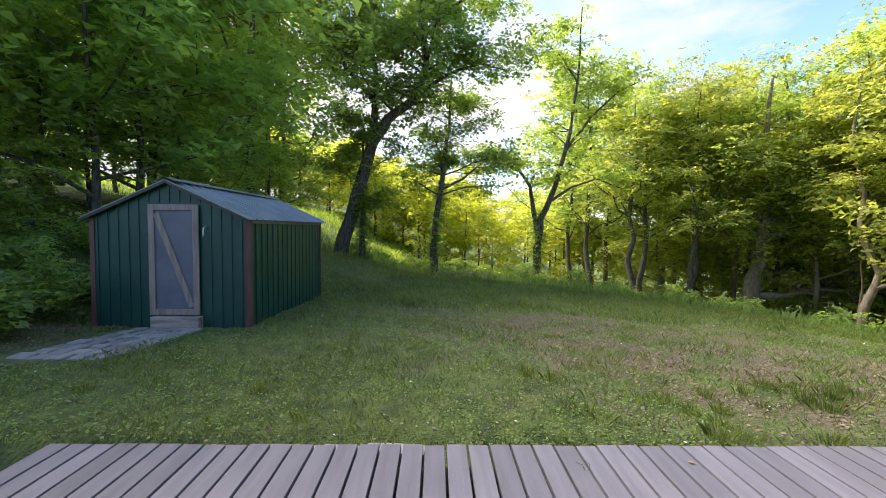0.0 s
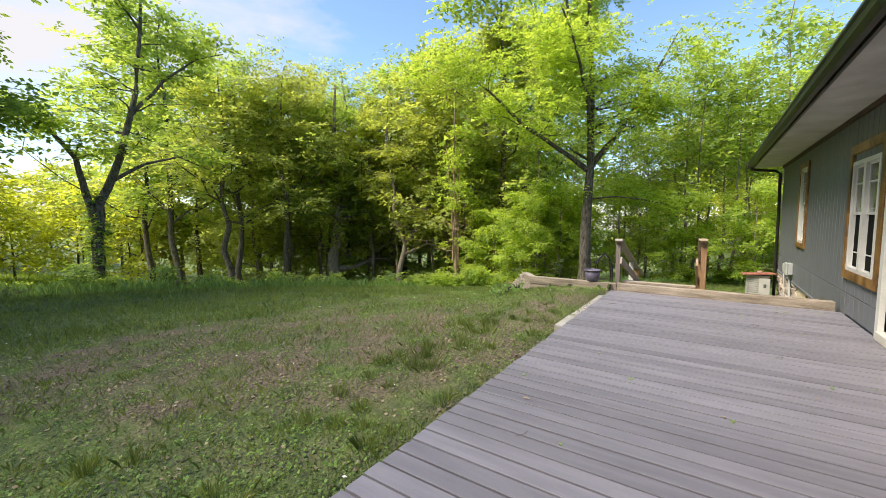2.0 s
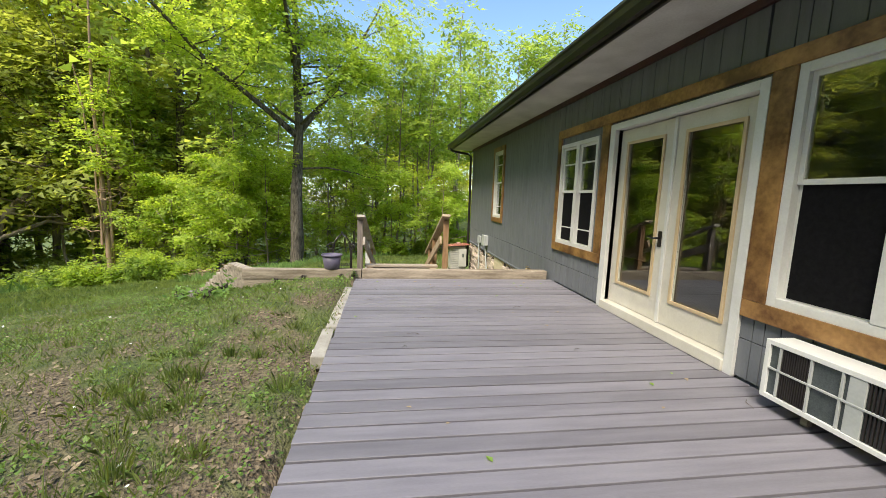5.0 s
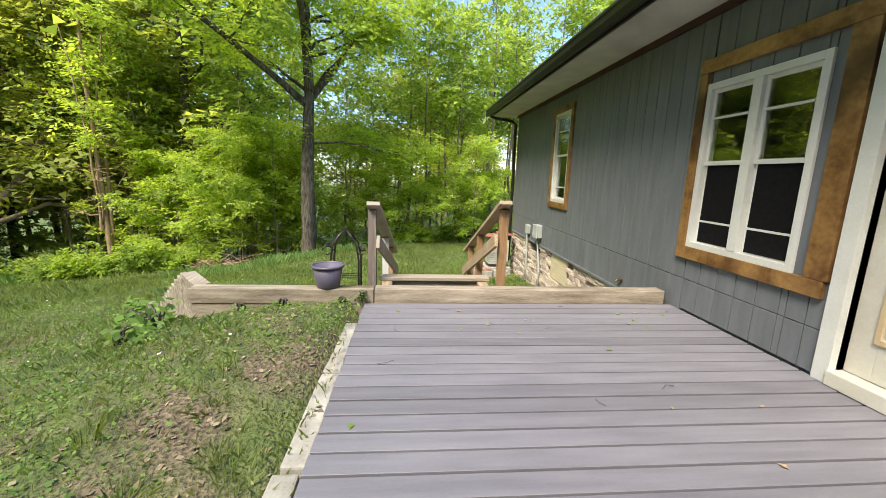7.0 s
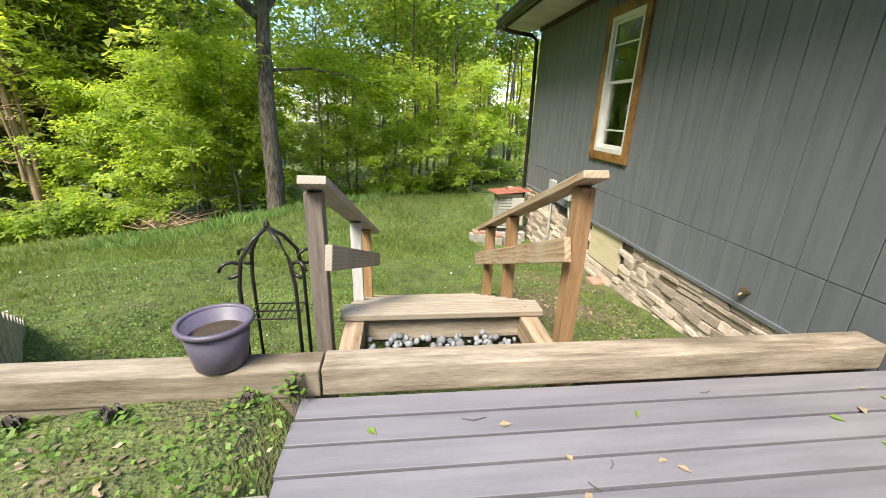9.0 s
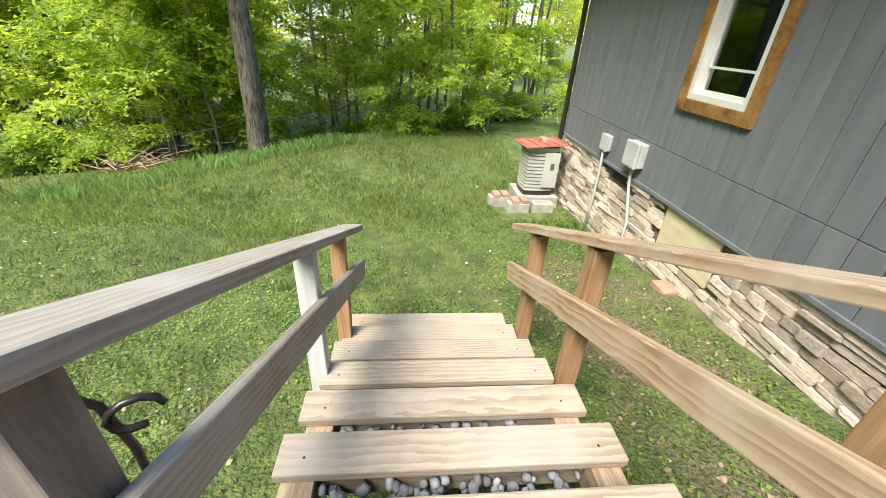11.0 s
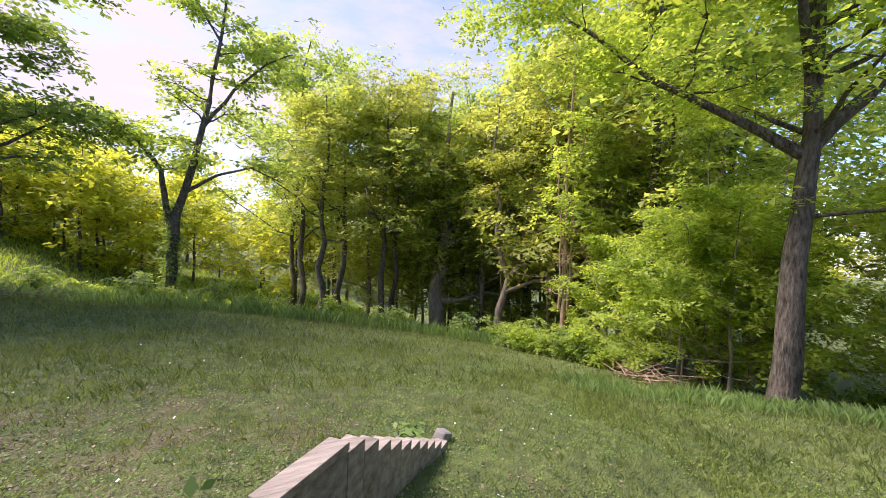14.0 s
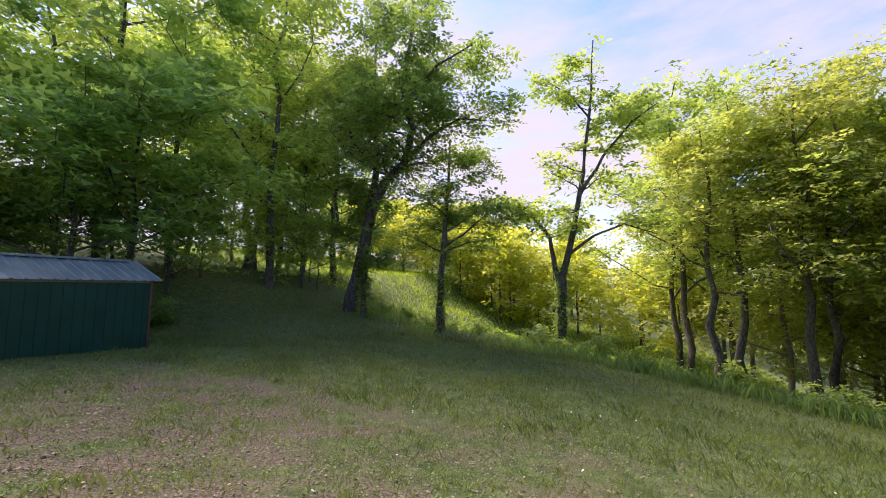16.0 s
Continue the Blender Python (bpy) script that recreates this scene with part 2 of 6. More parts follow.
M_SHEDROOF = surface("roof_steel", (0.16, 0.20, 0.20), (0.27, 0.31, 0.31), 2.0, rough=0.4, bump=0.05, metal=0.3)
M_SHEDTRIM = surface("red_brown_trim", (0.085, 0.035, 0.028), (0.15, 0.07, 0.055), 3.0, (6, 6, 1), 0.6, bump=0.2)
M_SHEDDOOR = surface("grey_door_wood", (0.20, 0.16, 0.13), (0.34, 0.28, 0.23), 3.0, (8, 8, 1), 0.75, bump=0.3)
M_SHEDPANEL = surface("dull_panel", (0.10, 0.105, 0.125), (0.16, 0.165, 0.19), 2.5, rough=0.5, bump=0.08)
M_BARK = surface("bark", (0.028, 0.023, 0.018), (0.19, 0.165, 0.135), 5.0, (3, 3, 0.8), 0.95, bump=1.0, fine=16, dist=0.05)
M_BARK_L = surface("pale_bark", (0.13, 0.105, 0.08), (0.33, 0.27, 0.21), 4.0, (2, 2, 0.7), 0.9, bump=0.6, fine=20, dist=0.02)
M_BARK_P = surface("pinkish_bark", (0.24, 0.16, 0.11), (0.42, 0.30, 0.21), 4.0, (2, 2, 0.7), 0.9, bump=0.6, fine=20, dist=0.02)
L_LIME = leaf_mat("leaf_lime", (0.165, 0.28, 0.040), (0.44, 0.55, 0.095), 0.6)
L_YELLOW = leaf_mat("leaf_yellow_green", (0.19, 0.245, 0.055), (0.42, 0.475, 0.125), 0.66)
L_MID = leaf_mat("leaf_mid_green", (0.145, 0.245, 0.055), (0.36, 0.465, 0.115), 0.66)
L_DARK = leaf_mat("leaf_dark_green", (0.095, 0.185, 0.055), (0.27, 0.38, 0.10), 0.62)
L_BLUE = leaf_mat("leaf_cool_green", (0.13, 0.25, 0.07), (0.33, 0.47, 0.14), 0.66)
# far trees: sunlight put into the leaf colour, brighter and yellower than the rest
L_SUNLIT = leaf_mat("leaf_sunlit_yellow", (0.26, 0.32, 0.035), (0.50, 0.54, 0.075), 0.66)


# ---------------------------------------------------------------- building helpers
ORIGIN = {}


def thing(name, loc, label, category, group="", kind=""):
    ob = new(name)
    ob.location = loc
    ob.empty_display_size = 0.1
    ORIGIN[ob] = Vector(loc)
    return tagged(ob, label, category, group, kind)


def part(name, bm, material, parent=None, label="", smooth=False):
    """Links a bmesh, built in world coordinates, as one mesh under a thing or a part."""
    o = ORIGIN.get(parent, Vector((0, 0, 0)))
    bmesh.ops.translate(bm, verts=bm.verts, vec=-o)
    me = bpy.data.meshes.new(name)
    bm.to_mesh(me)
    bm.free()
    me.materials.append(material)
    if smooth:
        me.polygons.foreach_set("use_smooth", [True] * len(me.polygons))
    ob = new(name, me)
    if parent is not None:
        ob.parent = parent
        ORIGIN[ob] = o
    return tagged(ob, label)


def struct(name, bm, material, label, category, smooth=False):
    return tagged(part(name, bm, material, None, "", smooth), label, category, "", "structure")


def box(x0, x1, y0, y1, z0, z1, bevel=0.0, bm=None, m=None):
    bm = bm or bmesh.new()
    mat = Matrix.LocRotScale(((x0 + x1) / 2, (y0 + y1) / 2, (z0 + z1) / 2), None, (abs(x1 - x0), abs(y1 - y0), abs(z1 - z0)))
    made = bmesh.ops.create_cube(bm, size=1.0, matrix=(m @ mat) if m else mat)
    if bevel:
        vs = made["verts"]
        es = list({e for v in vs for e in v.link_edges})
        bmesh.ops.bevel(bm, geom=es, offset=bevel, segments=2, affect="EDGES", profile=0.6)
    return bm


def tube(points, radii, sides=8, bm=None, cap=True):
    """A tube along points."""
    bm = bm or bmesh.new()
    rings, up = [], Vector((0.13, 0.27, 0.95)).normalized()
    pts = [Vector(p) for p in points]
    for i, p in enumerate(pts):
        d = (pts[min(i + 1, len(pts) - 1)] - pts[max(i - 1, 0)]).normalized()
        a = d.cross(up if abs(d.dot(up)) < 0.95 else Vector((1, 0, 0))).normalized()
        b = d.cross(a)
        r = radii[i] if hasattr(radii, "__len__") else radii
        rings.append([bm.verts.new(p + (a * math.cos(k * math.tau / sides) + b * math.sin(k * math.tau / sides)) * r) for k in range(sides)])
    for r0, r1 in zip(rings, rings[1:]):
        for k in range(sides):
            bm.faces.new((r0[k], r0[(k + 1) % sides], r1[(k + 1) % sides], r1[k]))
    if cap:
        bm.faces.new(rings[0][::-1])
        bm.faces.new(rings[-1])
    return bm


def lathe(profile, center, sides=32, bm=None):
    """A turned shape from (radius, height) pairs."""
    bm = bm or bmesh.new()
    c = Vector(center)
    rings = [[bm.verts.new(c + Vector((r * math.cos(k * math.tau / sides), r * math.sin(k * math.tau / sides), h))) for k in range(sides)] for r, h in profile]
    for r0, r1 in zip(rings, rings[1:]):
        for k in range(sides):
            bm.faces.new((r0[k], r0[(k + 1) % sides], r1[(k + 1) % sides], r1[k]))
    return bm


def beam(a, b, w, h, bevel=0.006, bm=None):
    """A straight timber from a to b, w across and h high, its ends square."""
    a, b = Vector(a), Vector(b)
    d = b - a
    x = d.normalized()
    y = Vector((0, 0, 1)).cross(x).normalized()
    z = x.cross(y)
    m = Matrix((( x[0], y[0], z[0], (a[0] + b[0]) / 2), (x[1], y[1], z[1], (a[1] + b[1]) / 2), (x[2], y[2], z[2], (a[2] + b[2]) / 2), (0, 0, 0, 1)))
    L = d.length
    return box(-L / 2, L / 2, -w / 2, w / 2, -h / 2, h / 2, bevel, bm, m)


def along(name, a, b, w, h, material, parent, label="", bevel=0.006):
    """A timber part turned along its own length, so that the grain follows it."""
    a, b = Vector(a), Vector(b)
    x = (b - a).normalized()
    y = Vector((0, 0, 1)).cross(x).normalized()
    z = x.cross(y)
    me = bpy.data.meshes.new(name)
    L = (b - a).length
    bm = box(-L / 2, L / 2, -w / 2, w / 2, -h / 2, h / 2, bevel)
    bm.to_mesh(me)
    bm.free()
    me.materials.append(material)
    ob = new(name, me)
    ob.parent = parent
    c = (a + b) / 2 - ORIGIN[parent]
    ob.matrix_basis = Matrix(((x[0], y[0], z[0], c[0]), (x[1], y[1], z[1], c[1]), (x[2], y[2], z[2], c[2]), (0, 0, 0, 1)))
    return tagged(ob, label)


def mesh_from(name, verts, faces, material, smooth=False):
    me = bpy.data.meshes.new(name)
    v, f = np.asarray(verts, np.float32), np.asarray(faces, np.int32)
    k = f.shape[1]
    me.vertices.add(len(v))
    me.vertices.foreach_set("co", v.ravel())
    me.loops.add(f.size)
    me.loops.foreach_set("vertex_index", f.ravel())
    me.polygons.add(len(f))
    me.polygons.foreach_set("loop_start", np.arange(0, f.size, k, dtype=np.int32))
    if smooth:
        me.polygons.foreach_set("use_smooth", np.ones(len(f), bool))
    me.update(calc_edges=True)
    me.materials.append(material)
    return me


def step(v, a, b):
    t = np.clip((v - a) / (b - a), 0, 1)
    return t * t * (3 - 2 * t)


def ground_z(x, y):
    """Height of the ground: a lawn that falls away from the house, a bank to the west, a lower yard past the deck."""
    x, y = np.asarray(x, float), np.asarray(y, float)
    xc, yc = np.clip(x, -12, 32), np.clip(y, -6, 40)
    z = -0.0113 - 0.0215 * xc - 0.0095 * yc - 0.002 * xc * yc - 0.0037 * xc * xc - 0.0022 * yc * yc
    z += 0.42 * np.exp(-((x - 18.5) ** 2 + (y - 4.0) ** 2) / 9.0)
    z += 1.6 * step(x, 14, 30) * step(-y, -6, 2)
    near = step(-x, -8.7, -8.4) + step(y, 4.3, 5.2) - step(-x, -8.7, -8.4) * step(y, 4.3, 5.2)
    z += 0.25 * np.exp(-((x - 7.0) ** 2 / 14 + (y - 3.4) ** 2 / 5.0)) * near
    z -= 0.22 * (1 - near) * np.exp(-((x - 12.5) / 4.5) ** 2)
    z += 0.31 * step(x, 5.0, 8.0) * (1 - step(x, 8.2, 8.4)) * (1 - 0.85 * step(y, 3.0, 6.0)) * step(y, 2.4, 2.7)
    z = np.where((x < 8.3) & (y < 2.6), np.minimum(z, -0.3), z)
    z += 2.6 * step(-x, 5.2, 13.0) + 4.0 * step(-x, 12, 40)
    z += 0.9 * step(-x, 1.0, 5.0) * step(y, 11, 19) + 2.4 * step(-x, -7, 13) * step(y, 25, 40)
    z += 0.10 * (y > 40) * (y - 40) * 0.25 + 0.012 * np.maximum(y - 60, 0)
    z += 0.025 * np.sin(x * 1.3 + 0.6 * y) * np.sin(y * 1.1 - 0.4 * x)
    return z


def gz(x, y):
    return float(ground_z(x, y))


def patchy(x, y, s=0.55, seed=0.0):
    """Smooth unevenness between 0 and 1."""
    v = (np.sin(x * s * 2.1 + seed + 1.7 * np.sin(y * s * 1.3 + seed)) + np.sin(y * s * 2.7 - seed + 1.3 * np.sin(x * s * 1.9))
         + 0.6 * np.sin((x + y) * s * 4.3 + seed * 2) + 0.5 * np.sin((x - 1.4 * y) * s * 5.9))
    return np.clip(0.5 + v / 5.0, 0, 1)


def bare(x, y):
    """How bare the lawn is: worn and littered between deck and shed and near the bed."""
    z = 0.78 * np.exp(-(((x - 3.6) / 2.8) ** 2 + ((y - 4.6) / 1.3) ** 2)) + 0.66 * np.exp(-(((x - 2.0) / 3.0) ** 2 + ((y - 7.0) / 1.6) ** 2))
    z += 0.65 * np.exp(-(((x - 4.6) / 2.2) ** 2 + ((y - 3.1) / 0.5) ** 2)) + 0.8 * np.exp(-(((x + 6.0) / 1.8) ** 2 + ((y - 5.0) / 1.6) ** 2))
    z += 0.5 * np.exp(-(((x - 7.2) / 1.3) ** 2 + ((y - 3.1) / 0.55) ** 2)) + 0.9 * np.exp(-(((x - 10.6) / 1.6) ** 2 + ((y - 0.3) / 0.7) ** 2))
    z += 0.34 * np.exp(-(((x - 7.5) / 4.0) ** 2 + ((y - 7.0) / 2.2) ** 2))
    return np.clip(0.75 * z * (1.25 * patchy(x, y, 2.3, 2.0) ** 1.5 + 0.95 * patchy(x, y, 4.7, 1.0) ** 2 + 0.2 * patchy(x, y, 0.8, 6.0)), 0, 0.85)


# ---------------------------------------------------------------- ground
def build_ground():
    def axis(lo, hi, step_in, a, b, step_out):
        left = np.arange(lo, a, step_out)
        mid = np.arange(a, b, step_in)
        right = np.arange(b, hi + 1, step_out)
        return np.concatenate([left, mid, right])
    xs, ys = axis(-320, 340, 0.2, -9, 24, 4.0), axis(-160, 500, 0.2, -2, 16, 4.0)
    X, Y = np.meshgrid(xs, ys, indexing="ij")
    Z = ground_z(X, Y)
    rng = np.random.default_rng(3)
    Z += np.where((np.abs(X - 7) < 17) & (np.abs(Y - 6) < 11), rng.normal(0, 0.008, X.shape), 0)
    v = np.stack([X, Y, Z], -1).reshape(-1, 3)
    n, k = len(xs), len(ys)
    i = (np.arange(n - 1)[:, None] * k + np.arange(k - 1)[None]).ravel()
    f = np.stack([i, i + k, i + k + 1, i + 1], -1)
    m, nt, b = node_mat("lawn_soil")
    N, l = nt.nodes.new, nt.links.new
    tc = N("ShaderNodeTexCoord")
    n1, n2, n3, n4 = (N("ShaderNodeTexNoise") for _ in range(4))
    for node, s, d in ((n1, 0.45, 5), (n2, 5.0, 5), (n3, 38.0, 3), (n4, 1.6, 6)):
        node.inputs["Scale"].default_value, node.inputs["Detail"].default_value = s, d
        l(tc.outputs["Object"], node.inputs["Vector"])
    grass, leaf, mx = N("ShaderNodeValToRGB"), N("ShaderNodeValToRGB"), N("ShaderNodeMix")
    g = grass.color_ramp
    g.elements[0].position, g.elements[1].position = 0.3, 0.75
    g.elements[0].color, g.elements[1].color = (0.055, 0.085, 0.025, 1), (0.17, 0.22, 0.055, 1)
    l(n2.outputs["Fac"], grass.inputs["Fac"])
    q = leaf.color_ramp
    q.elements[0].position, q.elements[1].position = 0.35, 0.7
    q.elements[0].color, q.elements[1].color = (0.09, 0.066, 0.040, 1), (0.27, 0.215, 0.14, 1)
    l(n3.outputs["Fac"], leaf.inputs["Fac"])
    wear, fac, mul = N("ShaderNodeAttribute"), N("ShaderNodeMapRange"), N("ShaderNodeMath")
    wear.attribute_name = "wear"
    mul.operation, mul.inputs[1].default_value = "MULTIPLY_ADD", 1.1
    l(wear.outputs["Fac"], mul.inputs[0])
    l(n4.outputs["Fac"], mul.inputs[2])
    fac.inputs["From Min"].default_value, fac.inputs["From Max"].default_value = 0.62, 1.15
    l(mul.outputs[0], fac.inputs["Value"])
    mx.data_type = "RGBA"
    l(fac.outputs["Result"], mx.inputs["Factor"])
    l(grass.outputs["Color"], mx.inputs["A"])
    l(leaf.outputs["Color"], mx.inputs["B"])
    l(mx.outputs["Result"], b.inputs["Base Color"])
    b.inputs["Roughness"].default_value = 0.95
    bp = N("ShaderNodeBump")
    bp.inputs["Strength"].default_value, bp.inputs["Distance"].default_value = 1.0, 0.05
    l(n3.outputs["Fac"], bp.inputs["Height"])
    l(bp.outputs["Normal"], b.inputs["Normal"])
    me = mesh_from("ground", v, f, m, True)
    worn = me.attributes.new("wear", "FLOAT", "POINT")
    worn.data.foreach_set("value", bare(v[:, 0], v[:, 1]).astype(np.float32))
    tagged(new("ground", me), "patchy green lawn with bare leafy soil between the grass", "lawn", "", "structure")


build_ground()

# ---------------------------------------------------------------- house
W = -0.48                       # outer face of the siding
X0, X1 = -3.4, 14.62            # ends of the wall
SOFF = 2.78
DOOR, BIGW, SMW, FARW = (4.70, 6.52, 0.0, 2.15), (3.15, 4.43, 0.62, 2.22), (6.90, 7.98, 0.64, 2.12), (11.13, 11.85, 0.82, 2.40)
BROWN = (1.45, 2.50, 0.0, 2.12)
OPENINGS = [DOOR, BIGW, SMW, FARW, BROWN]


def spans(x0, x1, z0, z1, holes):
    """The pieces of the rectangle that the holes leave."""
    xs = sorted({x0, x1, *[min(max(v, x0), x1) for h in holes for v in h[:2]]})
    out = []
    for a, b in zip(xs, xs[1:]):
        if b - a < 1e-4:
            continue
        cuts = sorted((h[2], h[3]) for h in holes if h[0] < (a + b) / 2 < h[1])
        z = z0
        for c0, c1 in cuts:
            if c0 > z + 1e-4 and z < z1:
                out.append((a, b, z, min(c0, z1)))
            z = max(z, c1)
        if z < z1 - 1e-4:
            out.append((a, b, z, z1))
    return out


core = bmesh.new()
for a, b, c, d in spans(X0, X1, -0.15, SOFF, OPENINGS):
    box(a, b, W - 0.14, W - 0.022, c, d, bm=core)
wall = struct("wall_north", core, M_SIDING, "slate grey painted house wall with cedar framed openings", "wall")
ORIGIN[wall] = Vector((0, 0, 0))
closed = bmesh.new()
box(X1 - 0.14, X1, -8.0, W - 0.14, -0.15, SOFF, bm=closed)
struct("wall_east", closed, M_SIDING, "slate grey painted gable wall of the house", "wall")
closed = bmesh.new()
box(X0, X0 + 0.14, -8.0, W - 0.14, -0.15, SOFF, bm=closed)
struct("wall_west", closed, M_SIDING, "slate grey painted end wall of the house", "wall")
struct("wall_south", box(X0, X1, -8.14, -8.0, -0.6, SOFF), M_SIDING, "slate grey painted back wall of the house", "wall")
struct("floor", box(X0 + 0.14, X1 - 0.14, -8.0, W - 0.14, -0.12, 0.0), M_ROOM, "dim indoor floor seen through the panes", "floor")
struct("ceiling", box(X0 + 0.14, X1 - 0.14, -8.0, W - 0.14, 2.5, 2.6), M_ROOM, "plain indoor ceiling", "ceiling")
struct("partition_wall", box(X0 + 0.14, X1 - 0.14, -3.6, -3.5, 0.0, 2.5), M_ROOM, "plain indoor partition wall", "wall")

roof = bmesh.new()
ridge_y, ridge_z, eave_y, eave_z = -4.3, 4.55, 0.20, 2.93
for (ya, za, yb, zb) in ((eave_y, eave_z, ridge_y, ridge_z), (ridge_y, ridge_z, -8.8, eave_z)):
    vs = [roof.verts.new(p) for p in ((X0 - 0.4, ya, za), (X1 + 0.38, ya, za), (X1 + 0.38, yb, zb), (X0 - 0.4, yb, zb))]
    lo = [roof.verts.new(v.co - Vector((0, 0, 0.10))) for v in vs]
    roof.faces.new(vs)
    roof.faces.new(lo[::-1])
    for i in range(4):
        roof.faces.new((vs[i], lo[i], lo[(i + 1) % 4], vs[(i + 1) % 4]))
struct("roof", roof, M_ROOF, "dark asphalt shingle roof over the house", "roof")
struct("soffit", box(X0 - 0.38, X1 + 0.36, W, 0.16, SOFF, SOFF + 0.02), M_SOFFIT, "pale grey soffit boards under the eave", "soffit")
struct("frieze", box(X0, X1, W + 0.002, W + 0.035, SOFF - 0.07, SOFF - 0.002), M_FRIEZE, "dark maroon frieze board below the soffit", "trim")
struct("fascia", box(X0 - 0.4, X1 + 0.38, 0.16, 0.19, SOFF - 0.02, SOFF + 0.17, 0.003), M_DARKTRIM, "black fascia board along the eave", "trim")

gutter = thing("gutter", (5.0, 0.25, SOFF), "black metal gutter with downspout at the house corner", "gutter")
g = bmesh.new()
prof = [(0.192, 0.16), (0.192, 0.02), (0.205, 0.0), (0.255, 0.0), (0.285, 0.05), (0.295, 0.10), (0.31, 0.12), (0.31, 0.145), (0.297, 0.145),
        (0.287, 0.105), (0.276, 0.055), (0.25, 0.012), (0.21, 0.012), (0.202, 0.16)]
ends = [[g.verts.new((x, y, SOFF + z)) for y, z in prof] for x in (X0 - 0.4, X1 + 0.38)]
for i in range(len(prof)):
    g.faces.new((ends[0][i], ends[0][(i + 1) % len(prof)], ends[1][(i + 1) % len(prof)], ends[1][i]))
part("trough", g, M_DARKTRIM, gutter)
g = bmesh.new()
box(X1 + 0.375, X1 + 0.38, 0.195, 0.30, SOFF + 0.0, SOFF + 0.145, bm=g)
part("end_cap", g, M_DARKTRIM, gutter)
part("downspout", tube([(X1 - 0.02, 0.25, SOFF + 0.02), (X1 - 0.02, 0.24, SOFF - 0.05), (X1 - 0.02, 0.12, SOFF - 0.09), (X1 - 0.02, -0.30, SOFF - 0.14),
                        (X1 - 0.02, -0.40, SOFF - 0.22), (X1 - 0.02, -0.42, 1.4), (X1 - 0.02, -0.42, -0.95), (X1 + 0.0, -0.30, -1.04)], 0.038, 10), M_DARKTRIM, gutter, "", True)

# grooved siding, one board beside the other
PIECES = {}


def piece(name, size, center, material, parent, bevel=0.0, rot=None):
    """One piece as an object of its own; pieces of one size share a mesh."""
    key = (name, tuple(round(s, 3) for s in size), material.name)
    if key not in PIECES:
        bm = box(-size[0] / 2, size[0] / 2, -size[1] / 2, size[1] / 2, -size[2] / 2, size[2] / 2, 0)
        if bevel:
            bmesh.ops.bevel(bm, geom=list(bm.edges), offset=bevel, segments=1, affect="EDGES")
        me = bpy.data.meshes.new(name)
        bm.to_mesh(me)
        bm.free()
        me.materials.append(material)
        PIECES[key] = me
    ob = new(name, PIECES[key])
    ob.location = Vector(center) - ORIGIN.get(parent, Vector((0, 0, 0)))
    if rot:
        ob.rotation_euler = rot
    ob.parent = parent
    return ob


def build_siding():
    x = X0
    lower = 0.31
    while x < X1 - 0.01:
        w = min(0.203, X1 - x)
        a, b = x, x + w
        x += w
        bottom = 0.015 if b < 8.12 else -0.12
        for z0, z1 in ((bottom, lower), (lower + 0.006, SOFF - 0.002)):
            for p, q, r, s in spans(a, b, z0, z1, OPENINGS):
                if q - p > 0.02 and s - r > 0.02:
                    piece("siding_board", (q - p - 0.007, 0.024, s - r), ((p + q) / 2, W - 0.012, (r + s) / 2), M_SIDING, wall, 0.002)


def window_unit(name, rect, sashes, frame_w, label, screen_low=True, grille=False):
    """A vinyl window: frame, one or two double-hung sash pairs, glass and screens."""
    x0, x1, z0, z1 = rect
    wn = thing(name, ((x0 + x1) / 2, W, z0), label, "window", "", "structure")
    y0, y1 = W - 0.09, W + 0.022
    fr = bmesh.new()
    for a, b, c, d in spans(x0 - 0.005, x1 + 0.005, z0 - 0.005, z1 + 0.005, [(x0 + frame_w, x1 - frame_w, z0 + frame_w, z1 - frame_w)]):
        box(a, b, y0, y1, c, d, 0.004, fr)
    part("window_frame", fr, M_WHITE, wn)
    wid = (x1 - x0 - 2 * frame_w)
    each = wid / sashes
    zm = z0 + (z1 - z0) * 0.53
    if sashes == 2:
        xm = (x0 + x1) / 2
        part("mullion", box(xm - 0.045, xm + 0.045, y0, y1 + 0.004, z0 + frame_w, z1 - frame_w, 0.004), M_WHITE, wn)
    for s in range(sashes):
        a, b = x0 + frame_w + each * s, x0 + frame_w + each * (s + 1)
        if sashes == 2:
            a, b = (a, b - 0.045) if s == 0 else (a + 0.045, b)
        for low in (False, True):
            c, d = (z0 + frame_w, zm + 0.02) if low else (zm - 0.02, z1 - frame_w)
            yy = W - 0.045 if low else W - 0.02
            sash = bmesh.new()
            for p, q, r, t in spans(a, b, c, d, [(a + 0.035, b - 0.035, c + 0.035, d - 0.035)]):
                box(p, q, yy - 0.015, yy + 0.012, r, t, 0.003, sash)
            so = part("sash", sash, M_WHITE, wn)
            pane = part("pane", box(a + 0.03, b - 0.03, yy - 0.004, yy, c + 0.03, d - 0.03), M_GLASS, so)
            pane.visible_shadow = False
            if low and screen_low:
                part("insect_screen", box(a + 0.028, b - 0.028, yy + 0.016, yy + 0.018, c + 0.01, d - 0.03), M_SCREEN, wn, "dark insect screen over the lower sash")
            if grille:
                zz = c + (d - c) * (0.27 if low else 0.62)
                part("muntin", box(a + 0.03, b - 0.03, yy - 0.006, yy + 0.022, zz - 0.009, zz + 0.009), M_WHITE, so)
    return wn


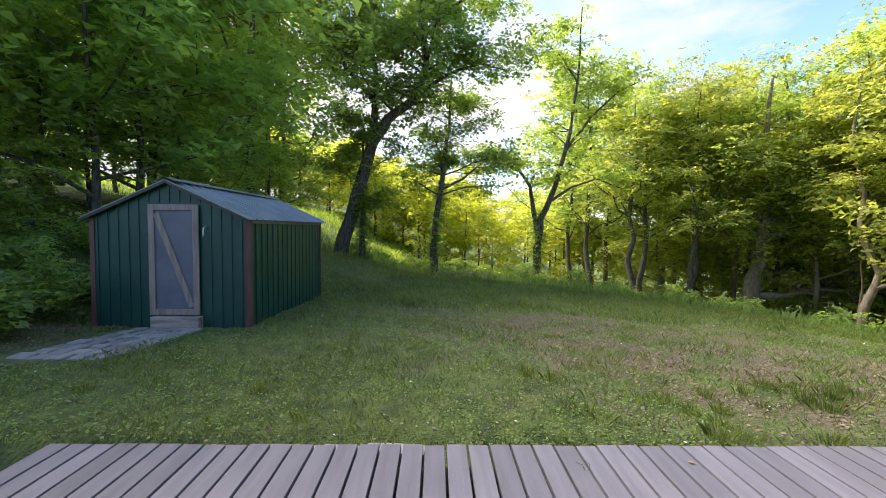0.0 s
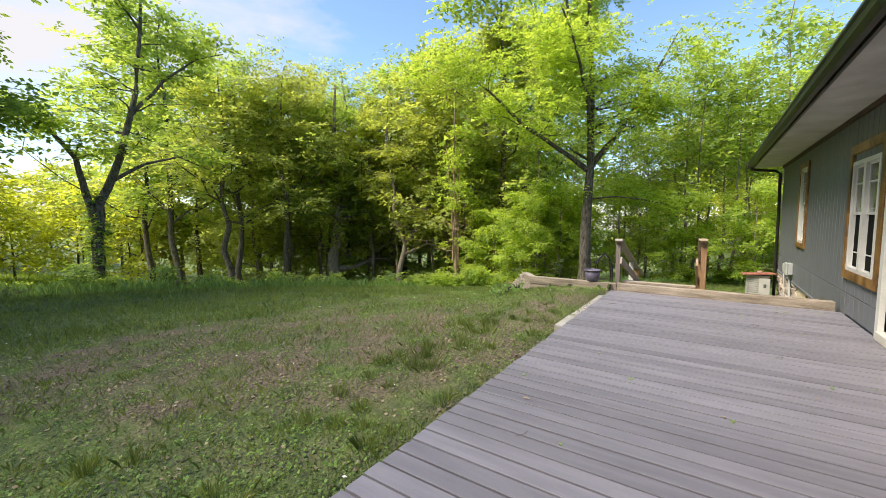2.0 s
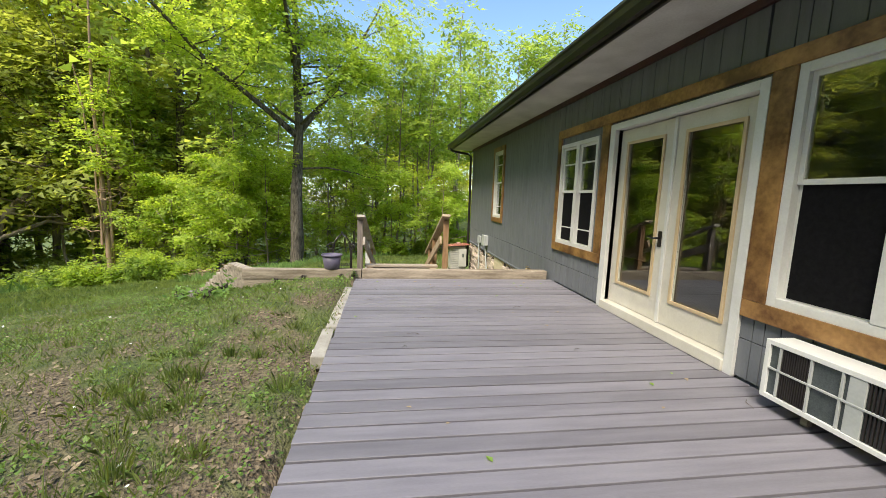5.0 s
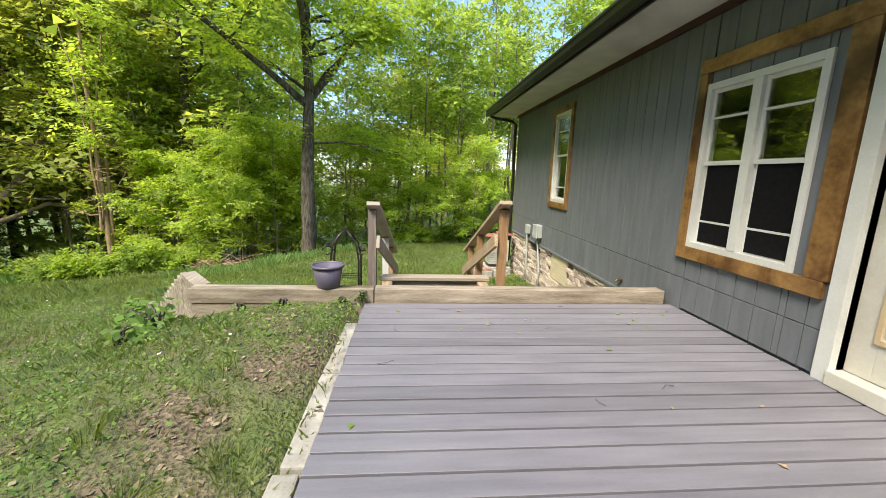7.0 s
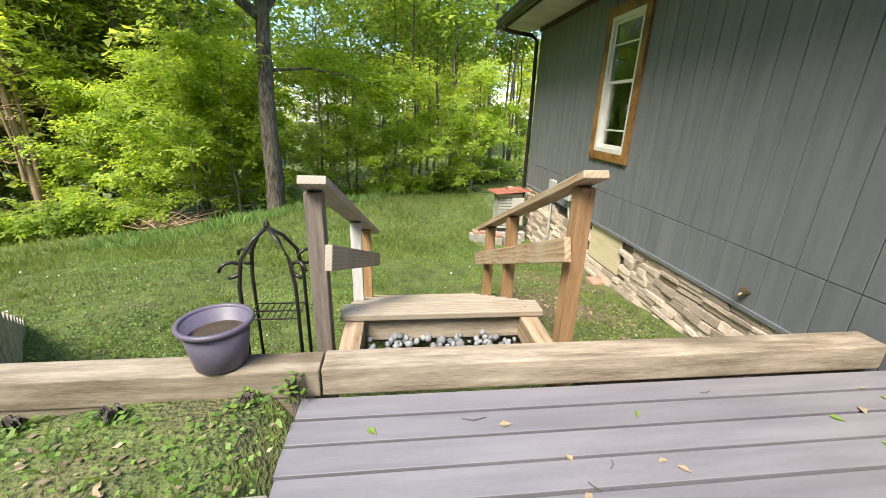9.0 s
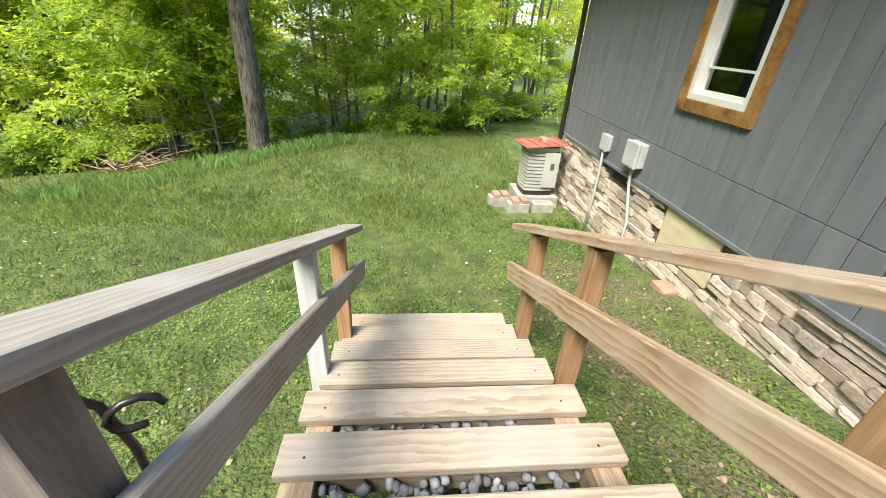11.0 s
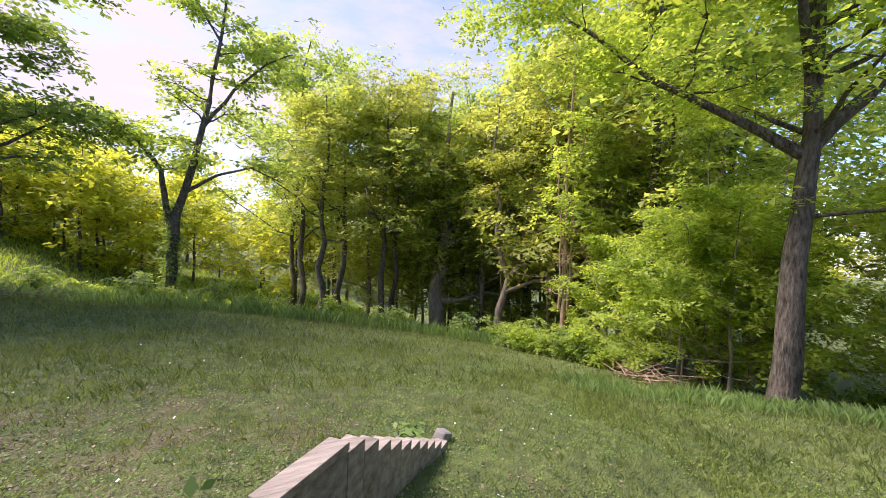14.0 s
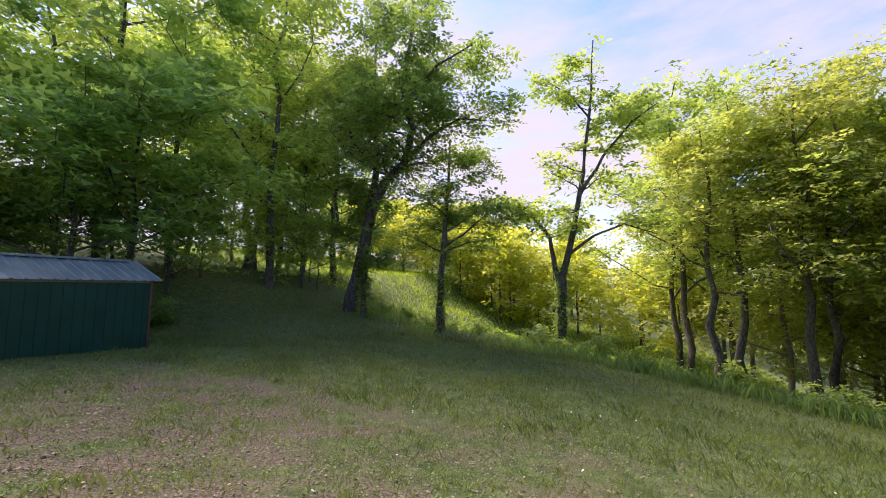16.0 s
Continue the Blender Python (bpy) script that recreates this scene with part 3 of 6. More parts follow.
def cedar(name, x0, x1, z0, z1, label, proud=0.035):
    return tagged(part(name, box(x0, x1, W + 0.001, W + proud, z0, z1, 0.004), M_CEDAR, None), label, "trim", "cedar boards round the openings", "structure")


build_siding()
window_unit("window_1", BIGW, 2, 0.06, "white vinyl double window with dark screens in the lower sashes")
window_unit("window_2", SMW, 2, 0.05, "white vinyl double window with cross bars in cedar trim", grille=True)
window_unit("window_3", FARW, 1, 0.05, "narrow white vinyl window in a cedar frame", False, True)
CED = "brown stained cedar trim board around the openings"
cedar("trim_1", 3.03, 8.09, 2.225, 2.345, CED)
cedar("trim_2", 3.03, 3.143, 0.62, 2.223, CED)
cedar("trim_3", 4.437, 4.61, 0.62, 2.223, CED)
cedar("trim_4", 3.03, 4.61, 0.49, 0.618, CED)
cedar("trim_5", 6.64, 6.80, 0.64, 2.223, CED)
cedar("trim_6", 7.99, 8.09, 0.64, 2.223, CED)
cedar("trim_7", 6.66, 8.09, 0.52, 0.638, CED)
cedar("trim_8", 3.33, 3.52, 0.01, 0.488, CED)
cedar("trim_13", 3.524, 4.25, 0.01, 0.12, CED)
cedar("trim_9", 11.02, 11.125, 0.71, 2.51, CED)
cedar("trim_10", 11.856, 11.955, 0.71, 2.51, CED)
cedar("trim_11", 11.127, 11.854, 2.405, 2.51, CED)
cedar("trim_12", 11.127, 11.854, 0.71, 0.815, CED)

# french doors
fd = thing("door_1", (5.6, W, 0.0), "closed cream french doors with full glass and tan beading", "door", "", "structure")
for a, b, c, d in ((4.62, 4.70, 0.0, 2.20), (6.52, 6.62, 0.0, 2.20), (4.70, 6.52, 2.13, 2.20)):
    part("door_frame", box(a, b, W - 0.13, W + 0.03, c, d, 0.004), M_WHITE, fd)
part("threshold", box(4.70, 6.52, W - 0.13, W + 0.05, 0.004, 0.10, 0.006), M_CREAM, fd, "pale threshold board with dirt")
for s, (a, b) in enumerate(((4.71, 5.605), (5.615, 6.51))):
    leaf = bmesh.new()
    ga, gb, gc, gd = a + 0.15, b - 0.15, 0.36, 1.96
    for p, q, r, t in spans(a, b, 0.105, 2.12, [(ga, gb, gc, gd)]):
        box(p, q, W - 0.105, W - 0.06, r, t, 0.003, leaf)
    lo = part("door_leaf", leaf, M_CREAM, fd)
    bead = bmesh.new()
    for p, q, r, t in spans(ga - 0.02, gb + 0.02, gc - 0.02, gd + 0.02, [(ga + 0.012, gb - 0.012, gc + 0.012, gd - 0.012)]):
        box(p, q, W - 0.062, W - 0.045, r, t, 0.003, bead)
    part("glazing_bead", bead, M_BEAD, lo, "tan glazing bead")
    pn = part("pane", box(ga, gb, W - 0.086, W - 0.08, gc, gd), M_GLASS, lo)
    pn.visible_shadow = False
part("astragal", box(5.585, 5.625, W - 0.06, W - 0.04, 0.105, 2.12, 0.003), M_WHITE, fd)
part("lock_plate", box(5.66, 5.71, W - 0.06, W - 0.048, 0.86, 1.02, 0.008), M_DARKTRIM, fd, "black lock plate")
part("lever_handle", tube([(5.685, W - 0.05, 0.95), (5.685, W + 0.005, 0.95), (5.70, W + 0.012, 0.95), (5.79, W + 0.012, 0.955)], 0.011, 8), M_DARKTRIM, fd, "black lever handle", True)

# brown entry door
bd = thing("door_2", (1.98, W, 0.0), "closed reddish brown entry door in a white frame", "door", "", "structure")
part("door_casing", box(2.52, 2.64, W - 0.04, W + 0.04, -0.06, 2.30, 0.004), M_WHITE, bd)
part("door_casing", box(1.31, 1.43, W - 0.04, W + 0.04, -0.06, 2.30, 0.004), M_WHITE, bd)
part("door_casing", box(1.31, 2.64, W - 0.04, W + 0.042, 2.14, 2.30, 0.004), M_WHITE, bd)
dl = bmesh.new()
box(1.44, 2.51, W - 0.06, W - 0.005, 0.06, 2.13, 0.004, dl)
for c, d in ((0.2, 0.9), (1.05, 1.95)):
    for a, b in ((1.58, 1.92), (2.03, 2.37)):
        box(a, b, W - 0.01, W + 0.006, c, d, 0.01, dl)
part("door_leaf", dl, M_BROWN, bd)
part("door_sill", box(1.45, 2.50, W - 0.14, W + 0.06, 0.004, 0.06, 0.008), M_SOFFIT, bd, "worn aluminium door sill")

# foundation
fnd = struct("foundation", box(8.0, X1 - 0.02, W - 0.30, W - 0.06, -1.6, -0.13), M_MORTAR, "stone veneer foundation below the siding", "foundation")
ORIGIN[fnd] = Vector((0, 0, 0))
struct("drip_edge", box(8.12, X1, W - 0.03, W + 0.02, -0.155, -0.118, 0.003), M_SIDING, "grey painted drip board along the foot of the siding", "trim")

# ---------------------------------------------------------------- deck
deck = struct("deck", box(-2.5, 8.10, W + 0.02, 2.62, -0.30, -0.13), M_GREYPOST, "grey painted plank deck along the house wall", "deck")
ORIGIN[deck] = Vector((0, 0, 0))


def build_deck():
    rng = random.Random(8)
    n, pitch = 76, 0.140
    for i in range(n):
        x = -2.538 + pitch * (i + 0.5)
        y1 = 2.655 + rng.uniform(-0.006, 0.008)
        piece("deck_board", (pitch - 0.016, round((y1 - (W + 0.008)), 2), 0.038), (x, (y1 + W + 0.008) / 2, -0.019 + rng.uniform(-0.0015, 0.0015)), M_DECK, deck, 0.002)


build_deck()

# ---------------------------------------------------------------- timber edging, stairs
TIM = "weathered square landscape timber edging the deck and bed"


def timber(a, b, w, h, label, mat=M_TIMBER, name="landscape_timber"):
    a, b = Vector(a), Vector(b)
    mid = (a + b) / 2
    ob = thing(name, (mid.x, mid.y, mid.z - h / 2), label, "timber", "landscape timbers")
    part("baulk", beam(a, b, w, h, 0.008), mat, ob)
    return ob


timber((8.205, -0.42, 0.058), (8.205, 2.56, 0.058), 0.155, 0.145, TIM, M_TIMBER_Y)
timber((8.205, 2.57, 0.052), (8.205, 4.30, 0.052), 0.155, 0.145, TIM, M_TIMBER_Y)
timber((8.212, 2.60, -0.095), (8.212, 4.28, -0.095), 0.15, 0.14, TIM, M_TIMBER_Y)
timber((8.215, 2.60, -0.240), (8.215, 4.28, -0.240), 0.15, 0.14, TIM, M_TIMBER_Y)
for k in range(4):
    timber((8.24, 2.60, -0.385 - 0.145 * k), (8.24, 4.28, -0.385 - 0.145 * k), 0.15, 0.14, TIM, M_TIMBER_Y)
for k in range(2):
    timber((8.24, -0.40, -0.10 - 0.15 * k), (8.24, 1.25, -0.10 - 0.15 * k), 0.14, 0.145, TIM, M_TIMBER_Y)

# bed wall: a short level capping, then blocks that step down
saw = thing("stepped_bed_wall", (9.1, 4.6, -0.9), "weathered timber retaining wall whose end steps down", "retaining wall")
s0, s1 = Vector((8.42, 4.31, 0.062)), Vector((8.904, 4.711, 0.062))
part("capping", beam(s0, s1, 0.15, 0.05, 0.004), M_TIMBER, saw, "pale cut capping board")
for k in range(6):
    part("face_timber", beam(s0 - Vector((0, 0, 0.102 + 0.15 * k)), s1 - Vector((0, 0, 0.102 + 0.15 * k)), 0.13, 0.148, 0.004), M_TIMBER, saw)
u = Vector((0.766, 0.643, 0))
for k in range(-2, 8):
    a = Vector((9.195, 4.955, 0)) + u * (0.19 * k)
    top = -0.16 - 0.090 * k
    part("step_block", beam(a + Vector((0, 0, (top - 1.3) / 2)), a + u * 0.188 + Vector((0, 0, (top - 1.3) / 2)), 0.14, top + 1.3, 0.003), M_TIMBER, saw)

stairs = thing("stairs", (9.7, 1.94, -0.9), "weathered timber box steps filled with grey gravel", "stairs")
SY0, SY1 = 1.33, 2.54
STEPS = [(8.655 + 0.316 * k, 0.112 - 0.145 * k) for k in range(7)]
for k, (sx, sz) in enumerate(STEPS):
    part("tread", box(sx, sx + 0.155, SY0 - 0.01 + 0.012 * (k % 2), SY1 + 0.008 * ((k + 1) % 2), sz - 0.04, sz, 0.006), M_PINE_Y, stairs)
    part("riser", box(sx + 0.045, sx + 0.135, SY0 + 0.02, SY1 - 0.02, sz - 0.20, sz - 0.041, 0.006), M_TIMBER_Y, stairs)
    bx = sx - 0.161 if k else 8.31
    for yy in (SY0 + 0.02, SY1 - 0.13):
        part("side_timber", box(bx - 0.02, sx + 0.04, yy, yy + 0.11, sz - 0.19, sz - 0.045, 0.006), M_PINE, stairs)
    for yy in (SY0 + 0.09, SY1 - 0.09):
        part("screw", lathe([(0.0, 0.002), (0.0045, 0.002), (0.005, 0.0)], (sx + 0.06, yy, sz), 8), M_DARKTRIM, stairs)


def build_gravel():
    rng = np.random.default_rng(11)
    ico = bmesh.new()
    bmesh.ops.create_icosphere(ico, subdivisions=1, radius=1.0)
    base = np.array([v.co[:] for v in ico.verts])
    tri = np.array([[v.index for v in f.verts] for f in ico.faces])
    ico.free()
    vs, fs, off = [], [], 0
    for k, (sx, sz) in enumerate(STEPS):
        bx = sx - 0.161 if k else 8.32
        for _ in range(150):
            p = np.array([rng.uniform(bx - 0.01, sx + 0.03), rng.uniform(SY0 + 0.14, SY1 - 0.14), sz - (0.105 if k else 0.17) + rng.uniform(-0.025, 0.02)])
            s = rng.uniform(0.014, 0.032) * rng.uniform(0.6, 1.2, 3)
            vs.append(base * s * rng.uniform(0.78, 1.2, (len(base), 1)) + p)
            fs.append(tri + off)
            off += len(base)
    mat = surface("blue_grey_gravel", (0.13, 0.135, 0.15), (0.30, 0.305, 0.325), 20.0, rough=0.85, bump=0.3, rand=0.35, island=True)
    tagged(new("gravel", mesh_from("gravel", np.concatenate(vs), np.concatenate(fs), mat)), "loose blue-grey gravel filling the timber steps", "gravel", "", "stuff")


build_gravel()

for s, a, b, la, lb, mids in ((1, (8.44, 2.60, 0.94), (10.76, 2.49, -0.02), (8.48, 2.555, 0.54), (10.66, 2.43, -0.30), ((9.70, 2.55, M_PALE, 0.08), (10.30, 2.52, M_PINE_V, 0.085))),
                              (-1, (8.42, 1.235, 0.985), (10.70, 1.285, 0.035), (8.46, 1.31, 0.58), (10.62, 1.345, -0.29), ((9.62, 1.27, M_PINE_V, 0.085), (10.33, 1.275, M_PINE_V, 0.085)))):
    rl = thing("handrail", (9.4, a[1], -0.9), "grey weathered wooden stair handrail with two rails" if s > 0 else "brown treated pine stair handrail with grained top rail",
               "handrail", "stair handrails")
    along("top_rail", a, b, 0.135, 0.042, M_RAIL if s > 0 else M_RAIL_B, rl)
    along("lower_rail", la, lb, 0.038, 0.135, M_RAIL if s > 0 else M_RAIL_B, rl)
    for px, py, mat, w in ((8.57, a[1] + 0.02 * s, M_GREYPOST if s > 0 else M_PINE_V, 0.10), *mids):
        f = (px - a[0]) / (b[0] - a[0])
        zt = a[2] + f * (b[2] - a[2]) - 0.026
        part("post", box(px - w / 2, px + w / 2, py - 0.043, py + 0.043, gz(px + 0.2, py) - 0.2, zt, 0.005), mat, rl)

# ---------------------------------------------------------------- shed
def build_shed():
    A, B, F, K = -5.05, -2.80, 5.90, 9.40        # west, east, front, back
    MX, EZ, RZ, Z0 = (A + B) / 2, 1.52, 2.03, -0.45
    shed = thing("garden_shed", (MX, (F + K) / 2, -0.1), "dark green ribbed metal garden shed with grey roof and red-brown corners", "shed")
    fr = bmesh.new()
    def gable(y0, y1, bm):
        prof = [(A, Z0), (B, Z0), (B, EZ), (MX, RZ), (A, EZ)]
        p, q = [bm.verts.new((x, y0, z)) for x, z in prof], [bm.verts.new((x, y1, z)) for x, z in prof]
        bm.faces.new(p[::-1])
        bm.faces.new(q)
        for i in range(5):
            bm.faces.new((p[i], p[(i + 1) % 5], q[(i + 1) % 5], q[i]))
    gable(F, F + 0.02, fr)
    part("front_wall", fr, M_GREEN, shed)
    fr = bmesh.new()
    gable(K - 0.02, K, fr)
    part("back_wall", fr, M_GREEN, shed)
    for x in (A, B - 0.02):
        part("side_wall", box(x, x + 0.02, F + 0.02, K - 0.02, Z0, EZ), M_GREEN, shed)
    n = 15
    for i in range(n):                          # ribs of the steel sheet
        x = A + 0.1 + (B - A - 0.2) * i / (n - 1)
        zt = EZ + (RZ - EZ) * (1 - abs(x - MX) / (MX - A)) - 0.03
        if -4.24 < x < -3.44:
            if zt > 1.75:
                part("rib", box(x - 0.012, x + 0.012, F - 0.014, F, 1.72, zt, 0.003), M_GREEN, shed)
        else:
            part("rib", box(x - 0.012, x + 0.012, F - 0.014, F, Z0, zt, 0.003), M_GREEN, shed)
    for i in range(16):
        y = F + 0.22 + (K - F - 0.4) * i / 15
        part("rib", box(B, B + 0.014, y - 0.012, y + 0.012, Z0, EZ - 0.09, 0.003), M_GREEN, shed)
    for x, y in ((A - 0.01, F - 0.012), (B - 0.06, F - 0.012)):
        part("corner_trim", box(x, x + 0.07, y, y + 0.02, Z0, EZ - 0.02, 0.004), M_SHEDTRIM, shed)
    part("corner_trim", box(B, B + 0.022, F - 0.012, F + 0.075, Z0, EZ - 0.02, 0.004), M_SHEDTRIM, shed)
    part("corner_trim", box(B, B + 0.022, K - 0.06, K, Z0, EZ - 0.02, 0.004), M_SHEDTRIM, shed)
    part("eave_trim", box(B, B + 0.02, F + 0.08, K - 0.07, EZ - 0.085, EZ - 0.005, 0.004), M_SHEDDOOR, shed)
    for s in (-1, 1):
        rf = bmesh.new()
        e = Vector((MX + s * (MX - A + 0.07), 0, EZ - 0.03))
        r = Vector((MX, 0, RZ + 0.012))
        d = (e - r)
        nrm = Vector((-d.z, 0, d.x)).normalized() * (-s if d.x * -s < 0 else s)
        nrm = nrm if nrm.z > 0 else -nrm
        y, pts = F - 0.09, []
        while y < K + 0.06:                      # ribbed profile along the ridge
            for dy, hh in ((0, 0.0), (0.17, 0.0), (0.185, 0.022), (0.21, 0.022), (0.225, 0.0)):
                pts.append((y + dy, hh))
            y += 0.225
        top = [[rf.verts.new(base + Vector((0, yy, 0)) + nrm * hh) for yy, hh in pts] for base in (r, e)]
        bot = [[rf.verts.new(base + Vector((0, yy, 0)) + nrm * (hh - 0.012)) for yy, hh in pts] for base in (r, e)]
        for i in range(len(pts) - 1):
            rf.faces.new((top[0][i], top[0][i + 1], top[1][i + 1], top[1][i]))
            rf.faces.new((bot[0][i + 1], bot[0][i], bot[1][i], bot[1][i + 1]))
            rf.faces.new((top[1][i], top[1][i + 1], bot[1][i + 1], bot[1][i]))
        rf.faces.new((top[0][0], top[1][0], bot[1][0], bot[0][0]))
        rf.faces.new((top[0][-1], bot[0][-1], bot[1][-1], top[1][-1]))
        part("roof_panel", rf, M_SHEDROOF, shed)
        part("rake_trim", beam(r + Vector((0, F - 0.07, -0.03)), e + Vector((0, F - 0.07, -0.03)), 0.03, 0.05, 0.003), M_DARKTRIM, shed)
    rc = bmesh.new()
    for s in (-1, 1):
        vs = [rc.verts.new(p) for p in ((MX, F - 0.10, RZ + 0.045), (MX, K + 0.08, RZ + 0.045), (MX + s * 0.15, K + 0.08, RZ - 0.015), (MX + s * 0.15, F - 0.10, RZ - 0.015))]
        rc.faces.new(vs if s < 0 else vs[::-1])
    part("ridge_cap", rc, M_SHEDROOF, shed)
    # door
    a, b, c, d = -4.20, -3.49, 0.10, 1.69
    dr = part("door", box(a + 0.04, b - 0.04, F - 0.03, F - 0.012, c + 0.03, d - 0.03), M_SHEDPANEL, shed, "dull grey shed door with a diagonal brace")
    for p, q, r, t in ((a, a + 0.085, c, d), (b - 0.085, b, c, d), (a + 0.085, b - 0.085, d - 0.085, d), (a + 0.085, b - 0.085, c, c + 0.085)):
        part("frame_board", box(p, q, F - 0.052, F - 0.03, r, t, 0.004), M_SHEDDOOR, dr)
    br = beam((a + 0.11, F - 0.04, d - 0.13), (b - 0.11, F - 0.04, c + 0.12), 0.022, 0.085, 0.003)
    part("brace", br, M_SHEDDOOR, dr)
    part("hook_handle", tube([(b + 0.10, F - 0.01, 1.36), (b + 0.10, F - 0.05, 1.385), (b + 0.075, F - 0.055, 1.36), (b + 0.07, F - 0.055, 1.25), (b + 0.055, F - 0.05, 1.23)], 0.01, 8),
         M_WHITE, shed, "white bent metal handle", True)
    part("door_step", box(a + 0.05, b + 0.02, F - 0.12, F, -0.3, 0.08, 0.006), M_TIMBER, shed)


build_shed()

# ---------------------------------------------------------------- trees
def leaf_cloud(rng, centers, radii, count, size, droop=0.3, simple=False):
    """Leaves in flat sprays of seven along a twig, the sprays gathered round clump centres."""
    centers, radii = np.asarray(centers, float), np.asarray(radii, float)
    per = 7
    n = max(count // per, 1)
    pick = rng.choice(len(centers), n, p=(radii ** 2) / (radii ** 2).sum())
    d = rng.normal(size=(n, 3))
    d /= np.linalg.norm(d, axis=1, keepdims=True)
    r = rng.random(n) ** 0.5
    off = d * (radii[pick] * r)[:, None] * np.array([1.0, 1.0, 0.55])
    pos = centers[pick] + off
    out = pos - centers.mean(0)
    out[:, 2] = 0
    out /= np.linalg.norm(out, axis=1, keepdims=True) + 1e-6
    ax = out + rng.normal(0, 0.75, (n, 3)) * np.array([1, 1, 0.35]) - np.array([0, 0, droop])
    ax /= np.linalg.norm(ax, axis=1, keepdims=True)
    up = np.array([0, 0, 1.0]) + rng.normal(0, 0.33, (n, 3))
    side = np.cross(ax, up)
    side /= np.linalg.norm(side, axis=1, keepdims=True) + 1e-9
    s = size * rng.uniform(0.7, 1.3, n)
    k = np.arange(per)
    along = (k / (per - 1) - 0.5) * 3.6
    hand = np.where(k % 2 == 0, 1.0, -1.0)
    hand[-1] = 0.0
    ax, side, pos = ax[:, None, :], side[:, None, :], pos[:, None, :]
    s1 = (s[:, None] * rng.uniform(0.75, 1.25, (n, per)))[..., None]
    ldir = ax * 0.75 + side * (hand[None, :, None] * 0.8) + rng.normal(0, 0.22, (n, per, 3))
    ldir /= np.linalg.norm(ldir, axis=2, keepdims=True)
    lp = pos + ax * (along[None, :, None] * s[:, None, None]) + ldir * s1 * 0.5 - np.array([0, 0, 1.0]) * (np.abs(along)[None, :, None] * 0.06 * s[:, None, None])
    lside = np.cross(ldir, np.cross(side, ax) + rng.normal(0, 0.3, (n, per, 3)))
    lside /= np.linalg.norm(lside, axis=2, keepdims=True) + 1e-9
    if simple:
        v = np.stack([lp - ldir * s1 * 0.5, lp + ldir * s1 * 0.15 + lside * s1 * 0.42, lp + ldir * s1 * 0.55 - lside * s1 * 0.30], 2).reshape(-1, 3)
        return v, np.arange(len(v)).reshape(-1, 3)
    v = np.stack([lp - ldir * s1 * 0.5, lp + lside * s1 * 0.34, lp + ldir * s1 * 0.6, lp - lside * s1 * 0.34], 2).reshape(-1, 3)
    return v, np.arange(len(v)).reshape(-1, 4)


def grow(rng, base, height, radius, lean=(0, 0), limbs=7, spread=0.45, crown_from=0.35, wobble=0.04, limb_rise=0.5, twigs=2):
    """Trunk, limbs and twigs as tube lists, with the ends of twigs for the leaves."""
    tubes, tips = [], []
    n = 9
    pts, p = [], Vector(base)
    for i in range(n + 1):
        f = i / n
        q = Vector((lean[0] * f ** 1.3 * height, lean[1] * f ** 1.3 * height, f * height))
        q += Vector((rng.normal(0, wobble), rng.normal(0, wobble), 0)) * height * 0.18 * (f > 0)
        pts.append(p + q)
    rad = [radius * (1.25 if i == 0 else 1) * (1 - 0.86 * (i / n)) for i in range(n + 1)]
    tubes.append((pts, rad, 9))
    tips.append(pts[-1])
    def at(f):
        i = min(int(f * n), n - 1)
        g = f * n - i
        return pts[i].lerp(pts[i + 1], g), rad[i] * (1 - g) + rad[i + 1] * g
    a0 = rng.random() * math.tau
    for k in range(limbs):
        f = crown_from + (0.97 - crown_from) * (k + 0.5 * rng.random()) / limbs
        o, r0 = at(f)
        a = a0 + k * 2.4 + rng.normal(0, 0.3)
        L = height * spread * (1.1 - 0.75 * f) * rng.uniform(0.75, 1.2)
        d = Vector((math.cos(a), math.sin(a), limb_rise * rng.uniform(0.5, 1.3)))
        lp = [o]
        for j in range(1, 5):
            lp.append(lp[-1] + d * (L / 4) + Vector((rng.normal(0, 0.07), rng.normal(0, 0.07), rng.normal(0, 0.06))) * L)
            d = (d + Vector((0, 0, 0.10))).normalized() * d.length
        tubes.append((lp, [max(0.5 * r0 * (1 - 0.2 * j), 0.008) for j in range(5)], 6))
        tips += lp[2:]
        for j in (1, 2, 3, 4):
            for _ in range(twigs):
                e = lp[j] + Vector((rng.normal(0, 0.25), rng.normal(0, 0.25), rng.normal(0.05, 0.16))) * L
                tubes.append(([lp[j], lp[j].lerp(e, 0.5) + Vector((0, 0, 0.04 * L)), e], [max(0.15 * r0, 0.006), 0.008, 0.004], 4))
                tips.append(e)
    return tubes, tips


